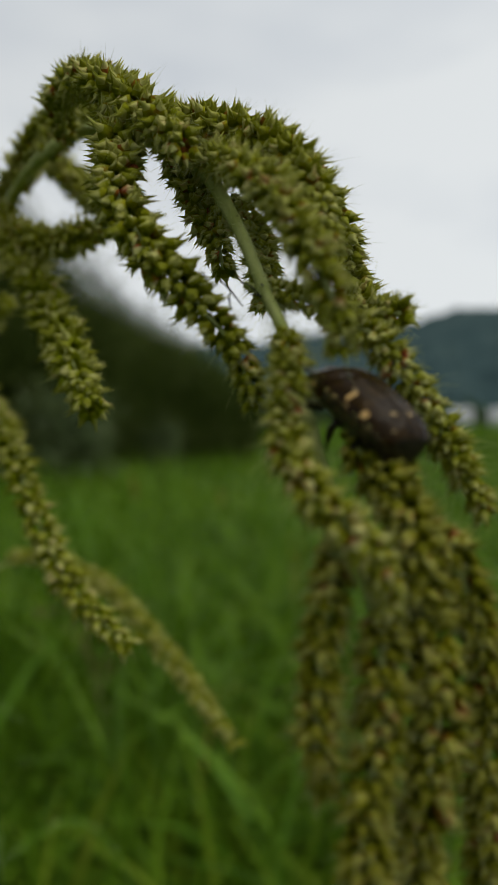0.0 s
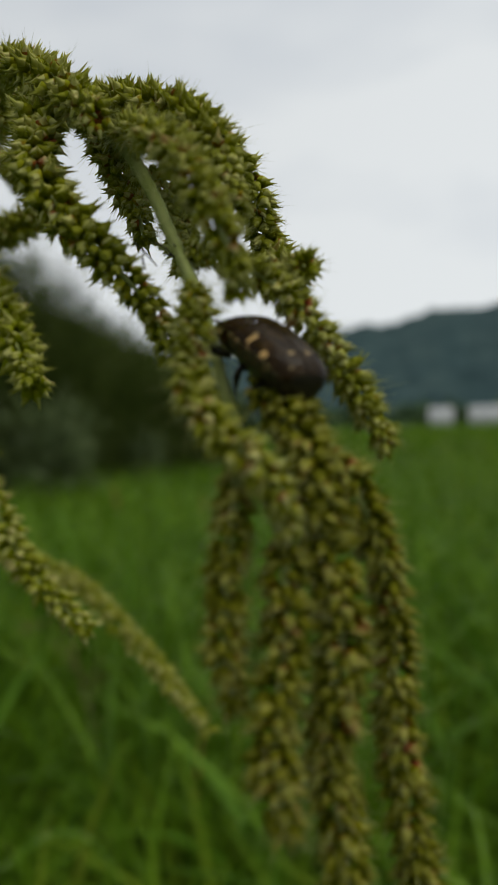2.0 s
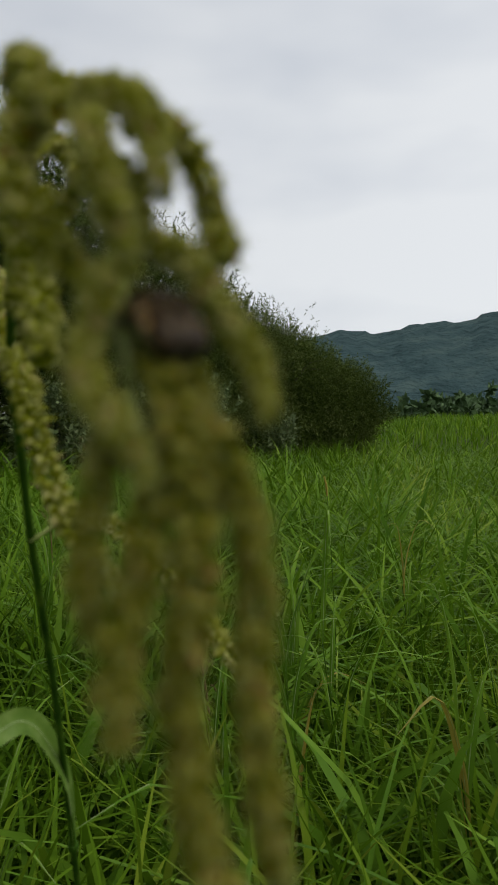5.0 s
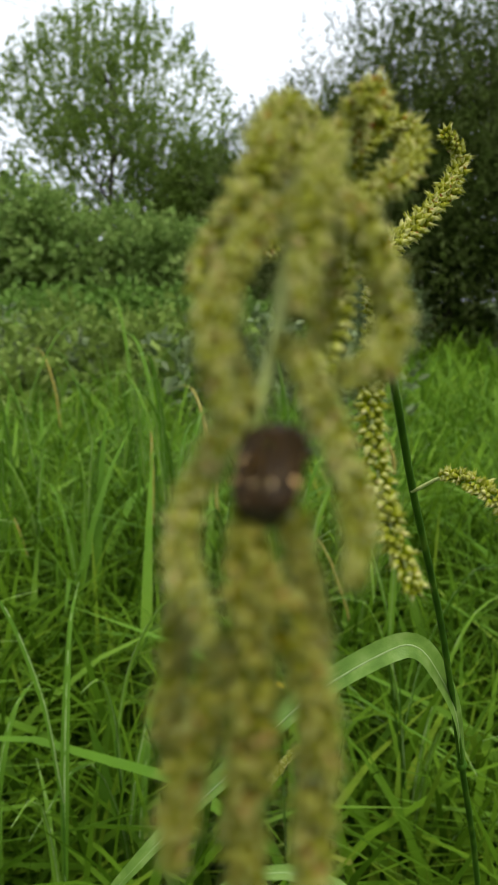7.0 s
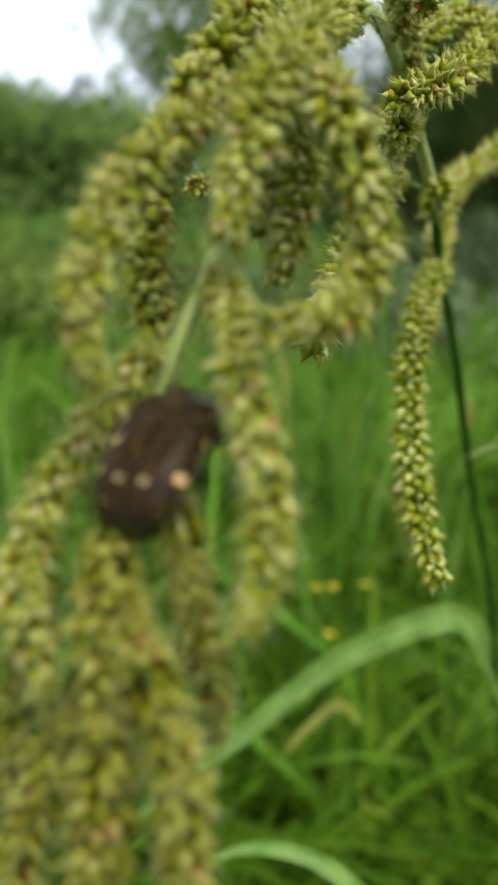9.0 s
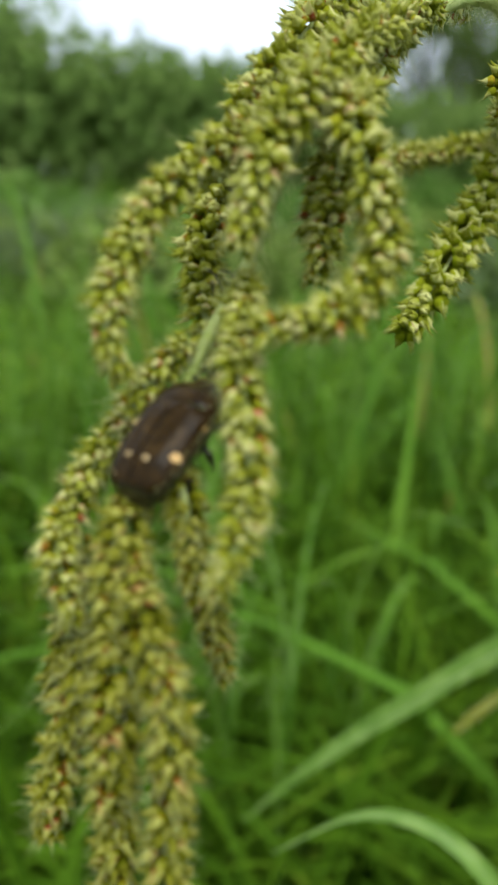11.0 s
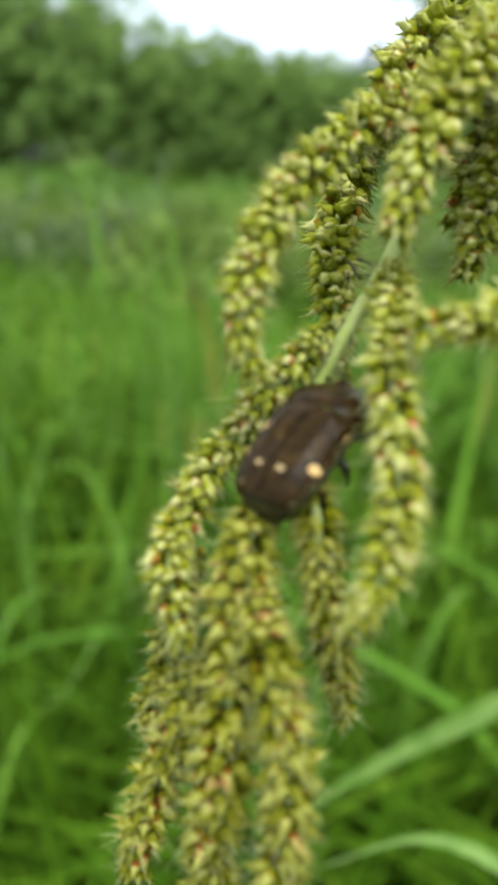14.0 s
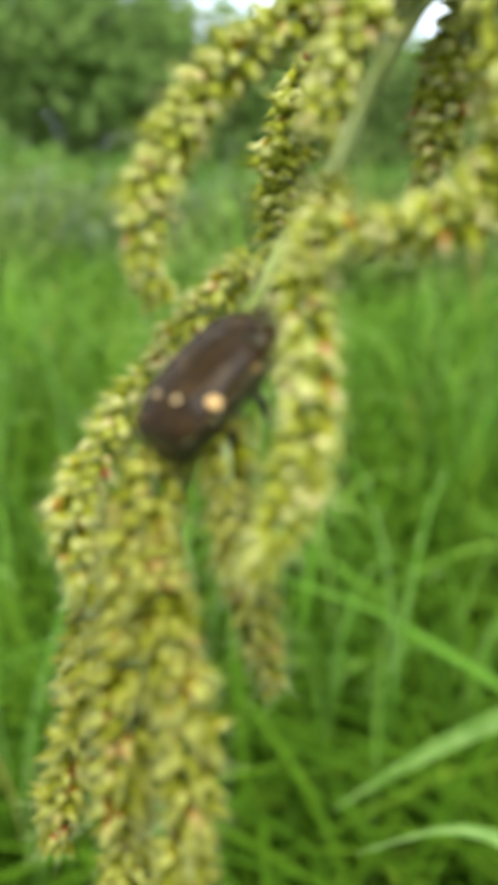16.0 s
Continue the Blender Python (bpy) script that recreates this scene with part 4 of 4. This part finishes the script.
def woody_plant(name, place, height, radius, seed, leaves, material, label, category, twig=0.5, per_twig=14, leaf=(0.075, 0.017), trunks=5, low=0.0, gaps=0.2, inner=0, inner_leaf=(0.12, 0.05), ends_share=0.7, up=0.8, group=""):
    """A shrub or tree: tapered trunks that fork into limbs, twigs at the limbs' ends and in the crown, small leaves on the twigs."""
    rng = np.random.default_rng(seed)
    x0, y0, z0 = place
    z0 = float(ground_height(np.array(x0), np.array(y0)))
    thing = tagged(new(name), label, category, group)
    thing.location = (x0, y0, z0)
    wood, ends = [], []
    for k in range(trunks):
        a = 2 * math.pi * (k + rng.random()) / trunks
        reach = radius * rng.uniform(0.15, 0.7)
        top = np.array([reach * math.cos(a), reach * math.sin(a), height * rng.uniform(0.5, 0.8)])
        mid = top * [0.35, 0.35, 0.5] + rng.normal(0, 0.06 * radius, 3)
        foot = np.array([0.12 * radius * math.cos(a), 0.12 * radius * math.sin(a), -0.1])
        r0 = 0.011 * height * rng.uniform(0.7, 1.2)
        wood.append(tube([foot, mid, top], (r0, r0 * 0.6, r0 * 0.15), 10, 6))
        q, d, _ = spline([foot, mid, top], 12)
        for j in range(4, 12):
            for _ in range(2):
                b = rng.random() * 2 * math.pi
                out = np.array([math.cos(b), math.sin(b), rng.uniform(0.3, 1.0)])
                reach2 = radius * rng.uniform(0.25, 0.6)
                e = q[j] + out * reach2
                e[2] = min(e[2], height * 0.93)
                wood.append(tube([q[j], q[j] + out * reach2 * 0.5 + (0, 0, 0.04 * height), e], (r0 * 0.28, r0 * 0.18, r0 * 0.05), 6, 4))
                ends.append(e)
    ends = np.array(ends)
    # clumps of twigs in an uneven crown
    nc = max(14, leaves // (per_twig * 26))
    c = rng.normal(0, 1, (nc, 3))
    c /= np.linalg.norm(c, axis=1, keepdims=True)
    rad = (0.45 + 0.50 * rng.random(nc) ** 0.6)
    lump = 1 + 0.22 * np.sin(3 * np.arctan2(c[:, 1], c[:, 0]) + seed) + 0.15 * rng.normal(0, 1, nc)
    centres = c * (rad * lump)[:, None] * [radius, radius, height * (1 - low) / 2]
    centres[:, 2] += height * (low + (1 - low) / 2)
    centres[:, 2] = np.clip(centres[:, 2], height * low, height * 1.03)
    pick = rng.random(len(ends)) < ends_share
    centres = np.vstack([centres, ends[pick]])
    centres = centres[rng.random(len(centres)) > gaps * 0.4]
    nt = max(1, leaves // per_twig)
    who = rng.integers(0, len(centres), nt)
    base = centres[who] + np.clip(rng.normal(0, 1, (nt, 3)), -1.7, 1.7) * radius * 0.17
    base[:, 2] = np.minimum(base[:, 2], height * (0.97 - 0.25 * np.clip((base[:, 0] ** 2 + base[:, 1] ** 2) / radius ** 2, 0, 1.5)) + 0.12 * rng.normal(0, 1, nt))
    base[:, 2] = np.maximum(base[:, 2], 0.05)
    mid = np.array([0, 0, height * 0.45])
    d = base - mid
    d /= np.linalg.norm(d, axis=1, keepdims=True) + 1e-9
    d = d * 0.7 + np.array([0, 0, up]) + rng.normal(0, 0.35, (nt, 3))
    d /= np.linalg.norm(d, axis=1, keepdims=True)
    length = twig * (0.5 + rng.random(nt))
    child("trunk", mesh_of("trunk", *joined(wood), M_BARK), thing, "thin dark branching stems")
    child("crown", leaf_cloud("crown", (base, d, length), leaf[0], leaf[1], per_twig, seed + 1, material), thing, kind="stuff")
    if inner:
        c = rng.normal(0, 1, (inner, 3))
        c /= np.linalg.norm(c, axis=1, keepdims=True)
        c *= (rng.random(inner) ** 0.33)[:, None] * np.array([radius * 0.95, radius * 0.95, height * 0.47])
        c[:, 2] += height * 0.46
        dd = rng.normal(0, 1, (inner, 3))
        dd /= np.linalg.norm(dd, axis=1, keepdims=True)
        child("inner_foliage", leaf_cloud("inner_foliage", (c, dd, np.full(inner, 0.2)), inner_leaf[0], inner_leaf[1], 4, seed + 2, material), thing, kind="stuff")
    return thing


SHRUBS = [(19, 11.5, 4.2, 1.7), (12, 11.2, 5.6, 2.0), (6, 11.6, 5.1, 1.9), (0, 12.4, 4.3, 1.8), (-5, 13.4, 3.6, 1.7), (-9.5, 15, 3.2, 1.6), (-13, 16.5, 2.8, 1.4), (-16, 18, 2.4, 1.1)]
for i, (az, d, h, r) in enumerate(SHRUBS):
    woody_plant("willow_shrub", polar(az, d), h, r, 40 + i, 80000, M_WILLOW, "dense dark grey-green willow shrub at the meadow edge", "shrub", leaf=(0.068, 0.0125), inner=9000, inner_leaf=(0.085, 0.028), per_twig=18, twig=0.27, up=0.6, ends_share=0.25, group="row of willow shrubs")
for i, (az, d, h, r) in enumerate([(-4.4, 10.2, 1.5, 0.75), (4.6, 10.0, 1.4, 0.65), (16, 9.6, 1.3, 0.6), (-11, 13.5, 1.2, 0.5)]):
    woody_plant("mugwort_bush", polar(az, d), h, r, 60 + i, 5200, M_GREY, "low grey-green leafy bush before the willows", "bush", inner=250, inner_leaf=(0.10, 0.06), twig=0.25, per_twig=12, leaf=(0.075, 0.034), trunks=4, group="low bushes")
for i, (az, d, h, r) in enumerate([(35.5, 19, 7.0, 2.2), (30, 20, 4.6, 1.4)]):
    woody_plant("slender_tree", polar(az, d), h, r, 70 + i, 34000, M_TREE, "slender light green tree with an airy crown", "tree", twig=0.45, per_twig=16, leaf=(0.11, 0.042), trunks=3, low=0.28, gaps=0.5, inner=500, inner_leaf=(0.14, 0.06))
HEDGE = [(25, 14, 2.3, 1.5), (29, 15, 2.1, 1.6), (34, 15, 2.1, 1.6), (39, 15, 2.2, 1.7), (44, 15.5, 2.45, 1.7), (49, 15, 2.45, 1.7), (54, 14.5, 2.4, 1.8), (59, 14, 2.5, 1.8),
         (64, 13.5, 3.0, 1.8), (69, 13, 3.4, 1.8), (74, 13, 3.1, 1.9), (79, 13, 3.2, 1.9), (85, 13, 3.2, 1.9)]
WEEDS = [(az, 9.0 + 1.4 * math.sin(az * 1.7), 0.75 + 0.15 * math.sin(az), 0.95) for az in range(27, 96, 7)]
for i, (az, d, h, r) in enumerate(WEEDS):
    woody_plant("weed_thicket", polar(az, d), h, r, 120 + i, 4200, M_WEED, "tangled blue-green broadleaf weeds in tall grass", "weeds", inner=200, inner_leaf=(0.14, 0.1), twig=0.25, per_twig=12, leaf=(0.08, 0.05), trunks=4, up=0.5, group="weed thickets")
for i, (az, d, h, r) in enumerate([(az, 5.2 + 0.8 * math.sin(az * 2.3), 0.70 + 0.10 * math.sin(az * 1.3), 0.75) for az in range(24, 97, 6)]):
    woody_plant("grey_weeds", polar(az, d), h, r, 160 + i, 3600, M_SLOPE if i % 3 else M_GREY, "knee-high grey-green weeds standing in tall grass", "weeds", inner=150, inner_leaf=(0.11, 0.08), twig=0.22, per_twig=12, leaf=(0.075, 0.035), trunks=5, up=0.9, group="grey weeds")
for i, (az, d, h, r) in enumerate(HEDGE):
    woody_plant("hedge_bush", polar(az, d), h, r, 80 + i, 7000, M_HEDGE, "bright green leafy bush in a wild hedge", "bush", inner=600, inner_leaf=(0.16, 0.1), twig=0.3, per_twig=12, leaf=(0.11, 0.07), trunks=4, up=0.4, gaps=0.8, group="wild hedge")


def conifer(place, height, seed):
    rng = np.random.default_rng(seed)
    thing = tagged(new("conifer"), "dark green pointed conifer behind the hedge", "tree")
    thing.location = (place[0], place[1], float(ground_height(np.array(place[0]), np.array(place[1]))))
    child("trunk", mesh_of("trunk", *tube([(0, 0, -0.1), (0.02, 0, height * 0.5), (0, 0, height)], (0.12, 0.07, 0.01), 12, 7), M_BARK), thing)
    n = 900
    s = rng.random(n) ** 0.7
    a = rng.random(n) * 2 * np.pi
    base = np.stack([0 * a, 0 * a, height * (0.12 + 0.86 * s)], 1)
    d = np.stack([np.cos(a), np.sin(a), -0.15 + 0.3 * rng.random(n)], 1)
    length = (1 - s) ** 0.75 * height * (0.20 + 0.10 * rng.random(n)) + 0.12
    child("crown", leaf_cloud("crown", (base, d, length), 0.16, 0.035, 14, seed, M_HEDGE), thing, kind="stuff")


woody_plant("round_tree", polar(43.5, 22), 3.7, 1.0, 76, 5000, M_WILLOW, "dark round-topped tree behind the hedge", "tree", twig=0.3, per_twig=12, leaf=(0.12, 0.06), trunks=2, low=0.2, inner=500, inner_leaf=(0.16, 0.1))
conifer(polar(63.5, 19), 3.4, 6)


# ---- far hills, far trees, cables ----
def build_hill():
    n, k = 120, 14
    verts, faces = [], []
    rng = np.random.default_rng(2)
    for i in range(n):
        az = -75 + 75 * i / (n - 1)
        el = 6.4 + 2.6 * np.clip((-az - 17) / 22, -0.3, 1) + 0.12 * math.sin(az * 0.35) + 0.15 * math.sin(az * 1.1 + 1) + 0.06 * math.sin(az * 3.7)
        el *= np.clip((0 - az) / 8, 0.05, 1)
        for j in range(k):
            s = j / (k - 1)
            d = 520 + 420 * s
            top = math.tan(radians(el)) * 940
            z = top * math.sin(s * math.pi / 2) + rng.normal(0, 1.6) * (0.3 + s)
            verts.append((*polar(az, d)[:2], z))
    for i in range(n - 1):
        for j in range(k - 1):
            o = i * k + j
            faces.append((o, o + k, o + k + 1, o + 1))
    tagged(new("backdrop_hills", mesh_of("backdrop_hills", verts, faces, M_HILL)), "long wooded hills in the distance, haze put into their blue-green colour", "hills", kind="structure")


build_hill()


def far_wood():
    rng = np.random.default_rng(9)
    n = 900
    az = rng.uniform(-62, -14, n)
    d = rng.uniform(95, 150, n)
    h = rng.uniform(1.0, 2.6, n) * (1 + 0.4 * np.sin(az * 0.7))
    x, y = -d * np.sin(np.radians(az)), d * np.cos(np.radians(az))
    base = np.stack([x, y, ground_height(x, y) + h * rng.random(n)], 1)
    dirs = rng.normal(0, 1, (n, 3))
    dirs /= np.linalg.norm(dirs, axis=1, keepdims=True)
    tagged(new("far_trees", leaf_cloud("far_trees", (base, dirs, np.full(n, 1.8)), 1.0, 0.7, 26, 4, M_FAR_TREES)), "distant line of trees before the hills", "trees", kind="stuff")


far_wood()


def greenhouse(az, d, length):
    """A low white tunnel house, end-on round roof."""
    verts, faces = [], []
    n = 11
    for x in (-length / 2, length / 2):
        for k in range(n):
            t = math.pi * k / (n - 1)
            verts.append((x, 3.0 * math.cos(t), 2.3 * math.sin(t) ** 0.8))
    for k in range(n - 1):
        faces.append((k, k + 1, n + k + 1, n + k))
    faces += [tuple(range(n))[::-1], tuple(range(n, 2 * n))]
    ob = tagged(new("greenhouse"), "low white plastic greenhouse far across the field", "greenhouse", group="far greenhouses")
    x, y, _ = polar(az, d)
    ob.matrix_basis = pose(x, y, float(ground_height(np.array(x), np.array(y))) - 0.05, 0, 0, az)
    child("cover", mesh_of("cover", verts, faces, M_HOUSE, False), ob)


for az, d, length in ((-33.9, 88, 2.6), (-37.4, 89, 4.6)):
    greenhouse(az, d, length)

def utility_pole(place, height):
    pole = tagged(new("utility_pole"), "plain wooden pole that carries overhead cables", "pole", "cable poles")
    x, y, _ = place
    pole.location = (x, y, float(ground_height(np.array(x), np.array(y))))
    child("shaft", mesh_of("shaft", *tube([(0, 0, -0.3), (0, 0, height * 0.5), (0, 0, height)], (0.13, 0.11, 0.08), 8, 10), M_BARK), pole)
    child("crossarm", mesh_of("crossarm", *tube([(-0.7, 0, height - 0.25), (0, 0, height - 0.25), (0.7, 0, height - 0.25)], (0.05, 0.05), 4, 6), M_BARK), pole)


for az, d, h in ((88, 33, 14.5), (-8, 27.7, 4.85)):
    utility_pole(polar(az, d), h)
for k in range(2):
    z = 0.23 * k
    pts = [polar(88, 33, 14.6 - z), polar(75, 31.5, 14.4 - z), polar(50, 26, 10.7 - z), polar(31, 25.2, 8.6 - z), polar(22.5, 25.2, 7.7 - 0.6 * z), polar(5, 26.5, 6.25 - 0.5 * z), polar(-8, 27.7, 4.78 - 0.4 * z)]
    ob = new("power_cable", mesh_of("power_cable", *tube(pts, (0.0078, 0.0078), 60, 5), M_CABLE))
    tagged(ob, "thin dark overhead cable", "cable", group="overhead cables")


# ---- what moves: the plane of focus ----
def motions():
    target = new("focus_point")
    rows = []
    times = [t for t, _ in CAM_ROWS]
    for t, d in FOCUS:
        k = max(i for i, u in enumerate(times) if u <= t)
        m = CAM_ROWS[k][1]
        if times[k] < t:
            a = (t - times[k]) / (times[k + 1] - times[k])
            m = m.lerp(CAM_ROWS[k + 1][1], a)
        rows.append((t, Matrix.Translation(m @ Vector((0, 0, -d)))))
    walk(target, rows)
    cam.data.dof.use_dof = True
    cam.data.dof.focus_object = target
    cam.data.dof.aperture_fstop = 26.0


motions()
